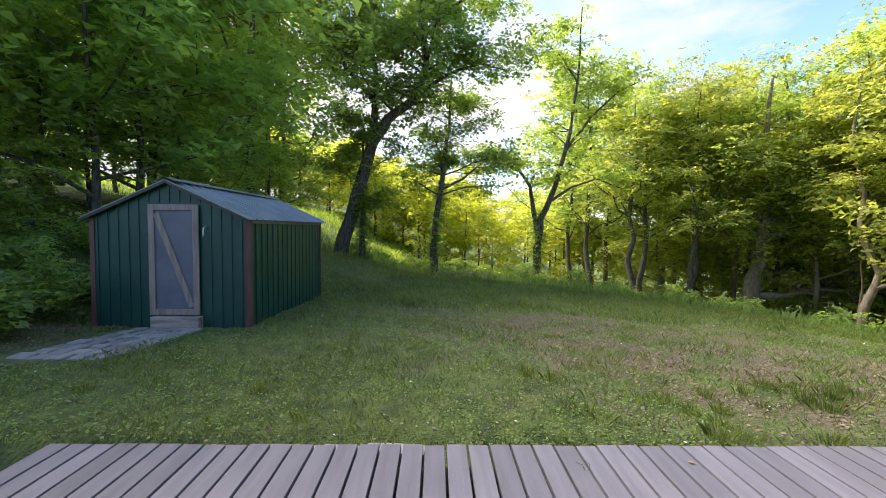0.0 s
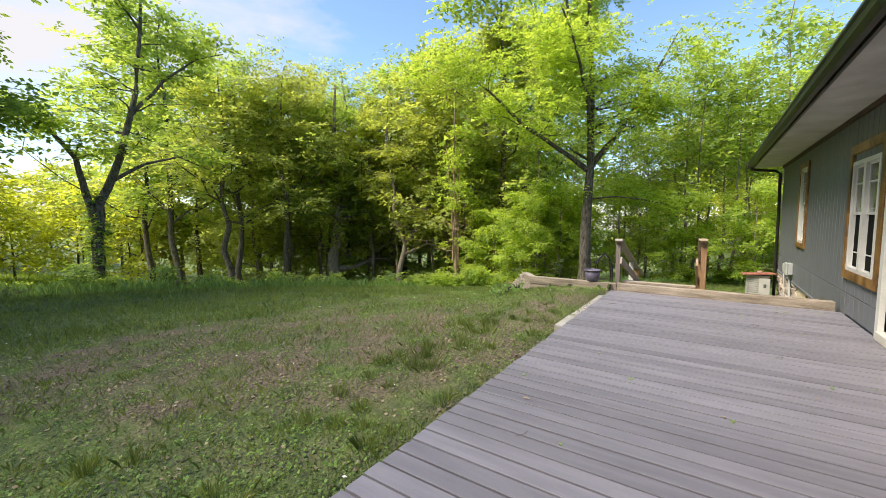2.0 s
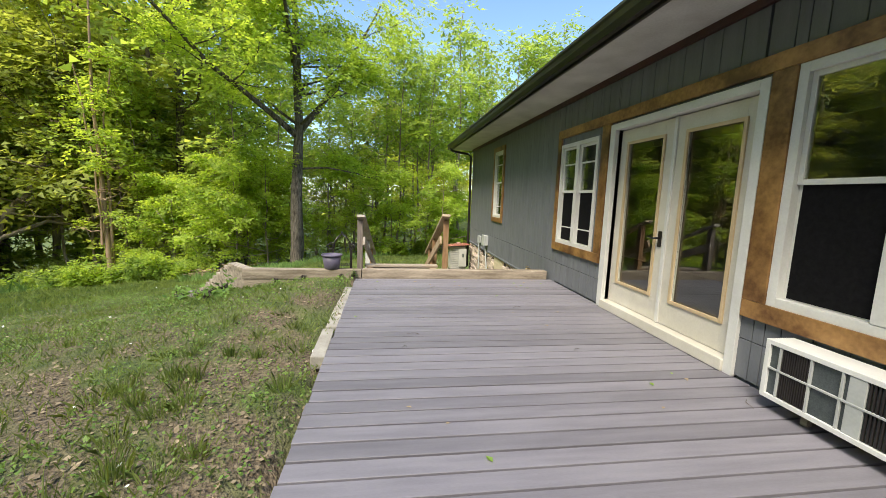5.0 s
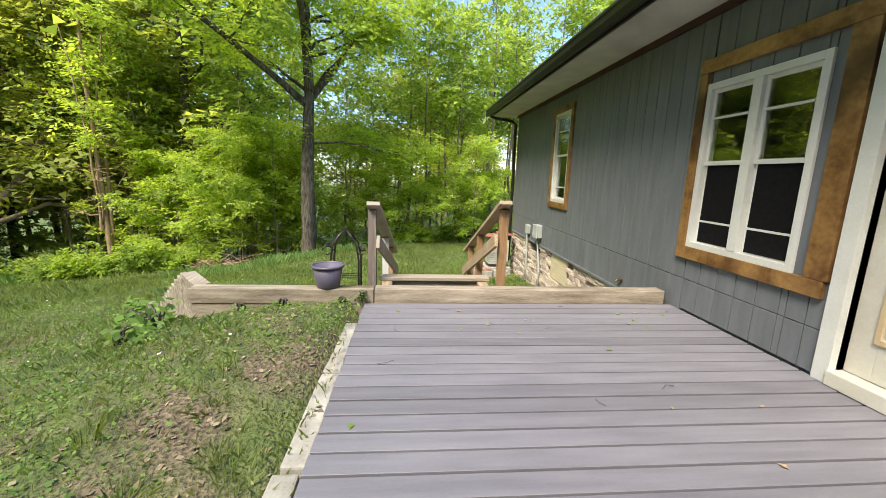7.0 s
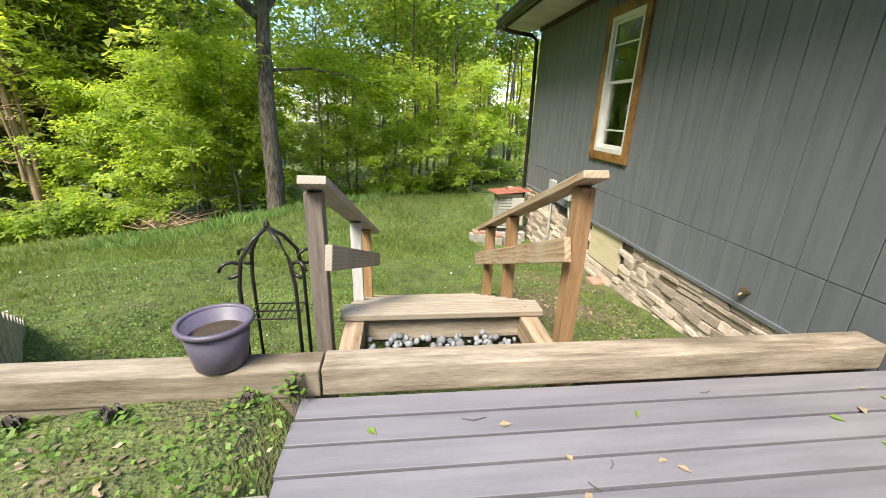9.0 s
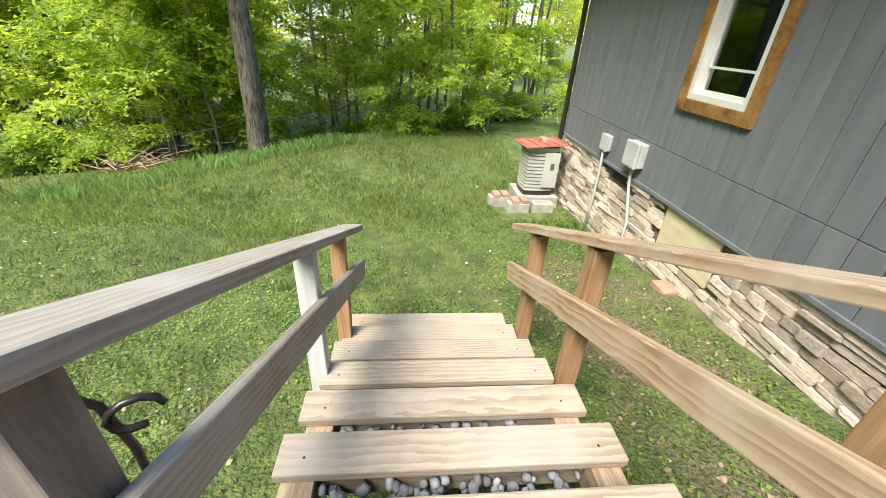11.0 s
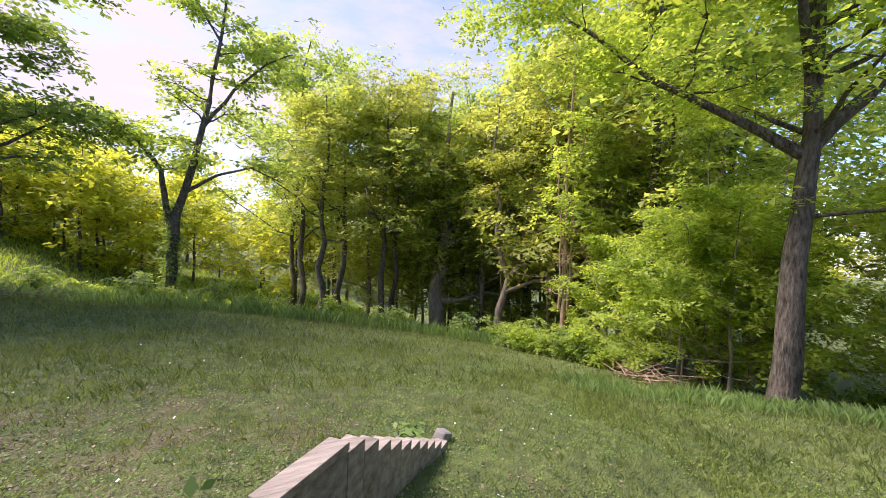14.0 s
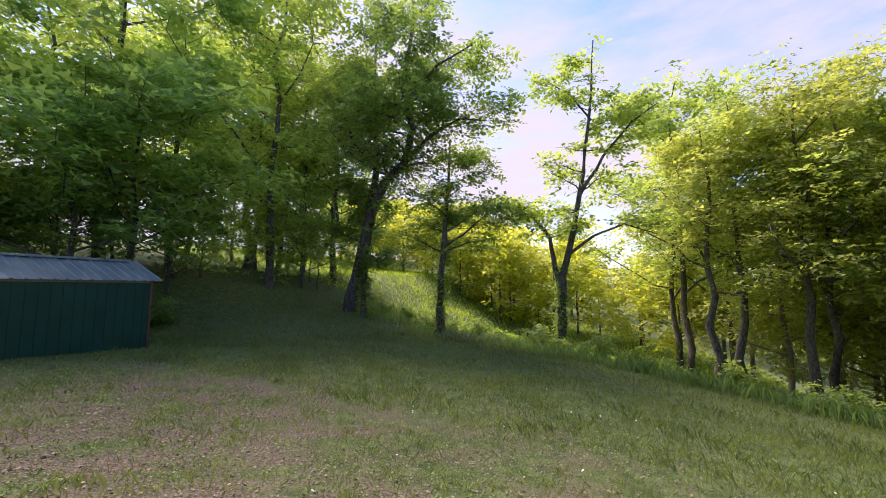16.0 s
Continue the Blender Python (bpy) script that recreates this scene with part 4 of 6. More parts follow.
def grow_on(rng, stems, limbs=5, reach=2.2, rise=0.35, twigs=2, start=0.3):
    """Limbs and twigs along stems of a given course; each stem is its points and its radii at both ends."""
    tubes, tips = [], []
    for pts, ra, rb in stems:
        fine = []
        for p, q in zip(pts, pts[1:]):
            fine += [Vector(p).lerp(Vector(q), k / 3) + Vector((rng.normal(0, 0.03), rng.normal(0, 0.03), 0)) for k in range(3)]
        fine.append(Vector(pts[-1]))
        m = len(fine) - 1
        rad = [ra + (rb - ra) * (k / m) ** 0.8 for k in range(m + 1)]
        tubes.append((fine, rad, 10 if ra > 0.15 else 7))
        tips.append(fine[-1])
        run = (fine[-1] - fine[0]).length
        n = max(2, int(limbs * run / 9 + 0.5))
        for k in range(n):
            f = start + (0.97 - start) * (k + rng.random() * 0.8) / n
            i = min(int(f * m), m - 1)
            o = fine[i]
            a = rng.random() * math.tau
            L = reach * rng.uniform(0.6, 1.25) * (1.15 - 0.6 * f)
            d = Vector((math.cos(a), math.sin(a), rise * rng.uniform(0.2, 1.6)))
            lp = [o]
            for j in range(1, 5):
                lp.append(lp[-1] + d * (L / 4) + Vector((rng.normal(0, 0.06), rng.normal(0, 0.06), rng.normal(0, 0.05))) * L)
            r0 = max(min(0.4 * rad[i], 0.07), 0.014)
            tubes.append((lp, [r0 * (1 - 0.19 * j) for j in range(5)], 5))
            tips += lp[2:]
            for j in (2, 3, 4):
                for _ in range(twigs):
                    e = lp[j] + Vector((rng.normal(0, 0.26), rng.normal(0, 0.26), rng.normal(0.02, 0.12))) * L
                    tubes.append(([lp[j], lp[j].lerp(e, 0.5) + Vector((0, 0, 0.03 * L)), e], [max(0.35 * r0, 0.006), 0.008, 0.004], 4))
                    tips.append(e)
    return tubes, tips


def tubes_mesh(tubes, name, material, origin):
    bm = bmesh.new()
    for pts, rad, sides in tubes:
        tube([p - origin for p in pts], rad, sides, bm, cap=False)
    me = bpy.data.meshes.new(name)
    bm.to_mesh(me)
    bm.free()
    me.polygons.foreach_set("use_smooth", [True] * len(me.polygons))
    me.materials.append(material)
    return me


def tree(name, seed, base, height, radius, leaf, bark, label, leaves=9000, size=0.16, clump=0.11, group="woodland trees", extra=(), stems=(), leaf_from=0.0, simple=False, **kw):
    rng = np.random.default_rng(seed)
    b = Vector(base)
    if stems:
        tubes, tips = grow_on(rng, [([Vector(p) + b for p in pts], ra, rb) for pts, ra, rb in stems], **kw)
    else:
        tubes, tips = grow(rng, b - Vector((0, 0, 0.15)), height, radius, **kw)
    for pts, rad in extra:
        tubes.append(([Vector(p) + b for p in pts], rad, 7))
        tips += [Vector(p) + b for p in pts[2:]]
    tips = [t for t in tips if t.z - b.z > leaf_from]
    ob = thing(name, b, label, "tree", group)
    tr = new("trunk", tubes_mesh(tubes, "trunk", bark, b))
    tr.parent = ob
    if leaves:
        v, f = leaf_cloud(rng, [t - b for t in tips], np.full(len(tips), height * clump) * rng.uniform(0.6, 1.3, len(tips)), leaves, size, simple=simple)
        cr = new("crown", mesh_from("crown", v, f, leaf))
        cr.parent = ob
    return ob


def gpt(x, y):
    return Vector((x, y, gz(x, y)))


TL = "tall broadleaf tree with fresh green spring leaves"
tree("tree", 1, gpt(18.43, 5.83), 16.5, 0.24, L_LIME, M_BARK, "tall straight tree with bright spring leaves beside the lawn", 56000, 0.115, 0.066, limbs=11, reach=2.6, rise=0.35, start=0.42,
     stems=[([(0, 0, -0.2), (0.2, -0.03, 3.0), (0.45, -0.1, 5.6), (0.6, 0, 9.0), (0.55, 0.2, 13.0), (0.8, 0.1, 16.0)], 0.29, 0.04),
            ([(0.42, -0.08, 5.2), (-0.2, 0.9, 6.0), (-1.1, 2.4, 7.2), (-1.9, 3.9, 8.8), (-2.5, 5.4, 10.2)], 0.14, 0.03),
            ([(0.45, -0.1, 5.4), (1.0, -1.1, 6.8), (1.5, -2.1, 8.6), (2.0, -3.2, 11.0)], 0.16, 0.03),
            ([(0.5, 0, 6.8), (-1.1, -0.3, 8.0), (-2.7, -0.4, 8.9), (-4.3, -0.2, 10.2)], 0.11, 0.03),
            ([(0.55, 0, 8.0), (0.3, 0.6, 10.5), (0.0, 1.1, 13.0), (-0.2, 1.2, 15.5)], 0.13, 0.03),
            ([(0.3, -0.03, 3.9), (0.3, -1.2, 4.0), (0.2, -2.4, 3.8), (0.2, -3.2, 3.6)], 0.05, 0.015)])
tree("tree", 2, gpt(21.1, 14.4), 14.0, 0.17, L_LIME, M_BARK_P, "slender pinkish trunk tree with sparse pale leaves", 2800, 0.15, 0.05, limbs=8, reach=1.7, rise=0.15, start=0.22, leaf_from=5.0,
     stems=[([(0, 0, -0.2), (0.1, 0.05, 4.0), (0.0, 0.15, 8.0), (0.2, 0.1, 13.5)], 0.15, 0.03),
            ([(0.15, -0.1, -0.2), (0.22, -0.05, 4.2), (0.3, -0.1, 7.5), (0.7, -0.4, 11.0)], 0.09, 0.02),
            ([(-0.1, 0.12, 2.0), (-0.12, 0.2, 5.5), (-0.4, 0.5, 9.5)], 0.06, 0.02)])
tree("tree", 3, gpt(21.57, 26.23), 15.5, 0.5, L_MID, M_BARK_L, "old thick tree with a low sideways limb", 20000, 0.21, 0.075, limbs=9, reach=3.4, rise=0.3, start=0.4, leaf_from=6.5,
     stems=[([(0, 0, -0.3), (-0.15, 0.05, 2.6), (0.3, 0, 5.4), (0.5, 0, 8.0), (0.2, 0.2, 12.0), (0.6, 0.2, 17.0)], 0.66, 0.08),
            ([(0.1, -0.2, 2.3), (1.4, -0.9, 2.4), (2.6, -1.6, 3.0), (3.7, -2.2, 2.9), (4.9, -2.8, 3.7)], 0.26, 0.06),
            ([(0.3, 0, 6.2), (1.5, -0.8, 6.6), (2.9, -1.5, 7.8), (3.9, -2.0, 10.5)], 0.25, 0.06),
            ([(0.4, 0, 7.2), (-0.8, 0.6, 9.4), (-1.8, 0.9, 12.0), (-2.2, 1.2, 15.0)], 0.22, 0.05)])
tree("tree", 4, gpt(-0.26, 23.27), 11.5, 0.19, L_DARK, M_BARK, "slim vine clad tree at the lawn edge", 9500, 0.19, 0.06, limbs=12, reach=2.8, rise=0.25, start=0.45,
     stems=[([(0, 0, -0.2), (0.1, 0, 2.5), (0.5, -0.5, 5.8), (0.85, -0.7, 8.5), (0.9, -0.7, 11.0)], 0.27, 0.04),
            ([(0.4, -0.4, 5.0), (1.6, -0.5, 5.6), (2.8, -0.4, 6.6), (4.0, -0.3, 7.0)], 0.09, 0.02)])
tree("tree", 5, gpt(6.21, 24.67), 17.5, 0.21, L_MID, M_BARK, "airy forked tree standing against the sky", 6800, 0.21, 0.036, limbs=9, reach=2.0, rise=0.3, start=0.5, leaf_from=5.5,
     stems=[([(0, 0, -0.2), (0.05, 0, 2.4), (0.2, -0.25, 4.2), (0.85, -1.1, 6.4), (1.4, -1.6, 9.3), (1.85, -1.4, 12.5), (2.1, -0.9, 16.6)], 0.3, 0.03),
            ([(0.1, -0.1, 3.0), (-0.25, 0, 4.6), (-0.5, 0, 6.2), (-1.6, 0, 7.8), (-3.2, 0.1, 8.6)], 0.2, 0.03),
            ([(1.2, -1.4, 8.2), (2.4, -1.9, 9.9), (3.6, -2.5, 11.2), (4.6, -3.2, 11.6)], 0.1, 0.02),
            ([(0.5, -0.6, 5.2), (1.7, -0.9, 6.1), (3.2, -1.2, 6.6), (4.6, -1.5, 6.0)], 0.1, 0.02),
            ([(1.8, -1.4, 12.0), (0.9, -1.2, 13.6), (-0.4, -1.0, 14.8)], 0.06, 0.02)])
tree("tree", 6, gpt(-5.4, 21.9), 18.5, 0.34, L_DARK, M_BARK, "large leaning dark tree with a spreading crown", 30000, 0.20, 0.056, leaf_from=6.0, limbs=13, reach=3.4, rise=0.25, start=0.42,
     stems=[([(0, 0, -0.2), (0.9, -0.2, 3.0), (1.9, -0.6, 6.0), (2.7, -0.8, 7.2), (4.1, -0.9, 8.2), (4.7, -1.5, 9.8), (4.4, -2.0, 12.0), (4.9, -2.0, 14.5), (5.0, -2.0, 17.5)], 0.42, 0.06),
            ([(1.9, -0.6, 6.0), (2.1, -0.5, 9.0), (1.6, -0.4, 12.0), (1.9, -0.4, 17.0)], 0.24, 0.05),
            ([(2.1, -0.5, 8.0), (0.4, -0.4, 10.0), (-0.9, -0.2, 13.0), (-1.4, 0, 16.0)], 0.16, 0.04),
            ([(4.1, -0.9, 8.3), (5.8, -1.2, 9.4), (7.4, -1.6, 9.8), (8.8, -1.8, 9.4)], 0.14, 0.03),
            ([(4.5, -1.8, 11.0), (6.4, -2.0, 12.6), (8.4, -2.2, 13.2)], 0.12, 0.03)])
tree("tree", 7, gpt(-4.06, 21.5), 8.0, 0.17, L_DARK, M_BARK, TL, 7000, 0.18, 0.085, limbs=7, spread=0.34, crown_from=0.4)

tree("tree", 8, gpt(21.8, 19.6), 12.0, 0.2, L_YELLOW, M_BARK_L, "crooked pale tree with bare twisting limbs", 4800, 0.18, 0.045, limbs=8, reach=2.2, rise=0.3, start=0.4, leaf_from=5.5,
     stems=[([(0, 0, -0.2), (-0.1, -0.1, 1.8), (0.2, -0.4, 3.6), (1.0, -0.9, 4.8), (1.5, -1.7, 6.8), (2.2, -2.2, 9.5), (2.0, -2.4, 13.0)], 0.25, 0.04),
            ([(0.2, -0.4, 3.6), (-0.3, 0.2, 5.6), (0.2, 0.6, 7.6), (-0.2, 1.0, 10.0), (0.3, 1.2, 14.0)], 0.17, 0.04),
            ([(0.0, -0.3, 2.8), (1.2, -1.6, 3.6), (2.2, -2.2, 3.3), (3.4, -3.0, 4.2)], 0.12, 0.03)])
for seed, x, y, h in ((61, 13.94, 28.1, 14.5), (62, 17.7, 27.05, 16.0), (63, 15.6, 29.6, 17.0), (64, 19.6, 29.4, 18.0), (65, 25.4, 23.6, 18.0), (66, 25.0, 28.5, 20.0), (67, 26.0, 18.2, 17.5)):
    tree("tree", seed, gpt(x, y), h, 0.24, L_YELLOW if seed % 3 else L_MID, M_BARK, "tall yellow-green tree at the edge of the wood", 12500, 0.21, 0.075, limbs=15, spread=0.34, crown_from=0.34, wobble=0.05, simple=True)


def vine(x, y, h, r, seed, lean=0.0):
    """Ivy that wraps a trunk's foot."""
    rng = np.random.default_rng(seed)
    b = gpt(x, y)
    ob = thing("climbing_vine", b, "dark ivy vine wrapping a tree trunk", "vine", "vines on trunks")
    c = [(lean * z, 0, z) for z in np.linspace(0.1, h, 14)]
    v, f = leaf_cloud(rng, c, np.full(14, r), 2800, 0.13)
    cr = new("foliage", mesh_from("foliage", v, f, L_DARK))
    cr.parent = ob


vine(-0.26, 23.27, 5.4, 0.44, 51, 0.08)
vine(6.21, 24.67, 4.6, 0.5, 52, 0.02)
vine(-4.06, 21.5, 4.0, 0.4, 53)

# woodland: a few kinds of tree, repeated at their own turn and size
KINDS = [tree("tree", 20 + k, (-60 - 6 * k, -80, gz(-60 - 6 * k, -80)), h, r, lf, bk, TL, n, s, 0.085, limbs=10, spread=sp, crown_from=cf, twigs=1, simple=True)
         for k, (h, r, lf, bk, n, s, sp, cf) in enumerate([
             (13, 0.16, L_YELLOW, M_BARK_L, 7000, 0.23, 0.34, 0.26), (15, 0.18, L_MID, M_BARK, 6800, 0.24, 0.36, 0.26),
             (12, 0.15, L_DARK, M_BARK, 5600, 0.27, 0.38, 0.18), (11, 0.12, L_YELLOW, M_BARK_L, 6200, 0.21, 0.33, 0.16),
             (5, 0.05, L_LIME, M_BARK_L, 8400, 0.125, 0.55, 0.08), (5.5, 0.06, L_MID, M_BARK, 4200, 0.18, 0.5, 0.1),
             (11, 0.075, L_MID, M_BARK_L, 1700, 0.20, 0.2, 0.45), (9, 0.12, L_BLUE, M_BARK, 6300, 0.25, 0.5, 0.12),
             # far tree, its sunlit look carried by the leaf colour
             (12, 0.16, L_SUNLIT, M_BARK, 2100, 0.55, 0.4, 0.15)])]
USED = [False] * len(KINDS)


def plant(k, x, y, s, turn):
    m = pose(x, y, gz(x, y) - 0.05, 0, 0, turn) @ Matrix.Diagonal((s, s, s, 1))
    if not USED[k]:
        USED[k] = True
        KINDS[k].matrix_basis = m
        return KINDS[k]
    ob = copy_thing(KINDS[k], m)
    ob.matrix_basis = m
    return ob


def wood(seed, n, xr, yr, kinds, smin, smax, gap=1.6, keep=lambda x, y: True):
    rng, put, tries = random.Random(seed), [], 0
    while len(put) < n and tries < n * 60:
        tries += 1
        x, y = rng.uniform(*xr), rng.uniform(*yr)
        if not keep(x, y) or any((x - a) ** 2 + (y - b) ** 2 < gap * gap for a, b in put):
            continue
        put.append((x, y))
        plant(rng.choice(kinds), x, y, rng.uniform(smin, smax), rng.uniform(0, 360))


wood(1, 28, (23.5, 40), (11, 36), [0, 0, 1, 3], 1.25, 1.6, 2.5)          # east wood
wood(2, 12, (28, 46), (-14, 11), [0, 6, 3, 3], 0.85, 1.15, 2.6)
wood(3, 26, (20.5, 30), (-9, 5), [6], 0.8, 1.15, 1.1)
wood(4, 20, (14, 34), (31, 52), [0, 0, 1, 3], 1.3, 1.6, 2.6)
wood(5, 10, (-28, -11), (9, 31), [1, 1, 2, 7], 1.15, 1.5, 3.4)           # dark west wood
wood(6, 4, (-18, -11), (24, 31), [2, 1, 1], 1.0, 1.3, 3.0)
wood(7, 7, (-14, -7.6), (6.5, 17), [7, 7, 5], 0.6, 0.95, 1.8)
wood(8, 10, (18.8, 23.5), (6.8, 13.2), [4, 4, 4, 5], 0.8, 1.15, 1.0, lambda x, y: y < 2.4 + 0.92 * (x - 8.1) - 2.6)    # bright saplings
wood(9, 7, (20.5, 25), (-4, 4.5), [4], 0.55, 0.85, 1.6)
wood(10, 8, (23.5, 28), (15, 28), [5, 5, 4], 0.5, 0.8, 1.6)
wood(11, 28, (-40, 60), (68, 105), [8], 0.9, 1.4, 3.5)          # beyond the field
wood(12, 30, (-28, 18), (46, 60), [8], 0.6, 0.95, 2.4)
wood(15, 20, (46, 72), (-34, 34), [8], 0.8, 1.3, 3.0)
wood(13, 7, (-16, -8.5), (16, 30), [5, 5, 7], 0.6, 0.9, 1.5)
wood(14, 14, (22, 27), (5, 27), [6], 0.8, 1.15, 1.1)                      # thin trunks at the edge
for x, y, k, sc in ((-9.0, 19.5, 1, 1.35), (-10.6, 27.5, 2, 1.3), (-10.5, 15.0, 7, 1.4), (-8.8, 10.4, 7, 0.95),
                    (-10.2, 8.0, 7, 0.95), (-12.0, 6.0, 7, 1.1), (-9.3, 12.6, 7, 1.1)):
    plant(k, x, y, sc, 40 * x)

# ---------------------------------------------------------------- stone veneer on the foundation
def build_stones():
    rng = random.Random(21)
    z, row = -1.28, 0
    holes = [(10.84, 11.66, -0.64, -0.15), (12.44, 12.92, -0.30, -0.15)]
    shapes = []
    for k in range(9):
        bm = box(-0.5, 0.5, -0.5, 0.5, -0.5, 0.5)
        for v in bm.verts:
            v.co.x += rng.uniform(-0.05, 0.05)
            v.co.z += rng.uniform(-0.10, 0.10)
            v.co.y += rng.uniform(-0.12, 0.12)
        bmesh.ops.bevel(bm, geom=list(bm.edges), offset=0.06, segments=1, affect="EDGES")
        me = bpy.data.meshes.new("stone")
        bm.to_mesh(me)
        bm.free()
        me.materials.append(M_STONE)
        shapes.append(me)
    while z < -0.19:
        h = min(rng.uniform(0.045, 0.105), -0.16 - z)
        x = 8.30 + rng.uniform(-0.1, 0.1)
        while x < X1 - 0.05:
            w = rng.uniform(0.10, 0.36)
            w = min(w, X1 - 0.01 - x)
            cx, cz = x + w / 2, z + h / 2
            x += w
            if w < 0.05 or any(a - 0.1 < cx < b + 0.1 and c - 0.02 < cz < d for a, b, c, d in holes):
                continue
            ob = new("stone", rng.choice(shapes))
            ob.location = (cx, W - 0.045 + rng.uniform(-0.02, 0.02), cz)
            ob.scale = (w - 0.008, 0.07, h - 0.006)
            ob.rotation_euler = (0, rng.uniform(-0.03, 0.03), 0)
            ob.parent = fnd
        z += h


build_stones()
hatch = thing("crawl_hatch", (11.25, W, -0.64), "pale plywood crawlspace hatch in the stone foundation", "hatch")
part("panel", box(10.86, 11.64, W - 0.05, W - 0.02, -0.63, -0.16, 0.004), M_PLY, hatch)
for x, z in ((11.05, -0.5), (11.5, -0.27)):
    part("knob", lathe([(0.0, 0.02), (0.016, 0.02), (0.02, 0.0)], (0, 0, 0), 10), M_DARKTRIM, hatch).matrix_basis = pose(x - 11.25, -0.018, z + 0.64, -90, 0, 0)
vent = thing("foundation_vent", (12.68, W, -0.3), "dark slatted vent opening in the foundation", "vent")
part("backing", box(12.46, 12.90, W - 0.08, W - 0.06, -0.29, -0.16), M_SCREEN, vent)
for k in range(5):
    part("slat", box(12.47, 12.89, W - 0.06, W - 0.035, -0.285 + 0.025 * k, -0.275 + 0.025 * k), M_DARKTRIM, vent)

M_GREYPLASTIC = surface("grey_plastic", (0.36, 0.38, 0.38), (0.47, 0.49, 0.48), 5.0, rough=0.45, bump=0.05)
for x0, x1, z0, z1, dep, nm, lab, foot in ((12.20, 12.46, 0.02, 0.29, 0.13, "meter_box", "rounded grey electric meter box on the siding", 12.15),
                                           (12.99, 13.17, 0.0, 0.20, 0.08, "junction_box", "small grey junction box on the siding", 13.08)):
    mb = thing(nm, ((x0 + x1) / 2, W, z0), lab, "electric box")
    part("case", box(x0, x1, W + 0.001, W + dep * 0.7, z0, z1, 0.02), M_GREYPLASTIC, mb)
    part("cover", box(x0 - 0.006, x1 + 0.006, W + dep * 0.7, W + dep, z0 - 0.006, z1 + 0.006, 0.018), M_GREYPLASTIC, mb)
    xm = (x0 + x1) / 2
    part("conduit", tube([(xm, W + 0.05, z0 + 0.01), (xm, W + 0.05, z0 - 0.1), (xm, W + 0.035, z0 - 0.22), (foot, W + 0.035, -0.6), (foot, W + 0.06, gz(foot, -0.4) - 0.1)], 0.018, 8), M_GREYPLASTIC, mb, "", True)
bib = thing("hose_bib", (9.05, W, -0.05), "small brass garden tap on the wall", "tap")
M_BRASS = surface("dull_brass", (0.30, 0.22, 0.12), (0.45, 0.36, 0.22), 8.0, rough=0.4, metal=0.9, bump=0.05)
part("spout", tube([(9.05, W, 0.0), (9.05, W + 0.07, 0.0), (9.05, W + 0.10, -0.03)], 0.013, 8), M_BRASS, bib, "", True)
part("hand_wheel", lathe([(0.0, 0.012), (0.028, 0.012), (0.03, 0.0), (0.0, 0.0)], (9.05, W + 0.06, 0.03), 10), M_BRASS, bib)

# ---------------------------------------------------------------- air conditioner in the wall
M_ACWHITE = surface("ac_enamel", (0.60, 0.61, 0.60), (0.72, 0.73, 0.72), 3.0, rough=0.4, bump=0.05)
M_FIN = surface("condenser_fins", (0.06, 0.075, 0.08), (0.15, 0.17, 0.175), 2.5, (1, 1, 1), 0.45, bump=0.2, fine=120, metal=0.5)
ac = thing("air_conditioner", (3.85, -0.3, 0.10), "white through-wall air conditioner with a dusty grille", "air conditioner")
ax0, ax1, ay0, ay1, az0, az1 = 3.47, 4.20, W + 0.036, -0.25, 0.085, 0.465
ab = bmesh.new()
box(ax0, ax1, ay0, ay1 - 0.02, az0, az1, 0.006, ab)
part("case", ab, M_ACWHITE, ac)
fr = bmesh.new()
for a, b, c, d in spans(ax0, ax1, az0, az1, [(ax0 + 0.03, ax1 - 0.03, az0 + 0.03, az1 - 0.03)]):
    box(a, b, ay1 - 0.019, ay1 + 0.006, c, d, 0.003, fr)
part("grille_frame", fr, M_ACWHITE, ac)
part("condenser_panel", box(ax0 + 0.03, ax1 - 0.03, ay1 - 0.019, ay1 - 0.012, az0 + 0.03, az1 - 0.03), M_FIN, ac, "grey dusty condenser fins")
for gx in (4.105, 3.925, 3.765):
    part("grille_bar", box(gx - 0.007, gx + 0.007, ay1 - 0.011, ay1 + 0.003, az0 + 0.03, az1 - 0.03, 0.002), M_GREYPLASTIC, ac)
part("grille_panel", box(3.655, 3.735, ay1 - 0.011, ay1 + 0.002, az0 + 0.03, az1 - 0.03, 0.003), M_GREYPLASTIC, ac)
for k in range(20):
    gx = 3.515 + 0.018 * k if k < 8 else 3.94 + 0.0135 * (k - 8)
    part("louvre", box(gx - 0.004, gx + 0.004, ay1 - 0.0115, ay1 - 0.002, az0 + 0.035, az1 - 0.035), M_DARKTRIM, ac, "dark upright louvre")
part("grille_bar", box(ax0 + 0.03, ax1 - 0.03, ay1 - 0.010, ay1 + 0.005, 0.278, 0.290, 0.002), M_GREYPLASTIC, ac)
part("drain_foot", box(3.95, 3.99, -0.36, -0.32, 0.0, 0.084, 0.003), M_TIMBER, ac)

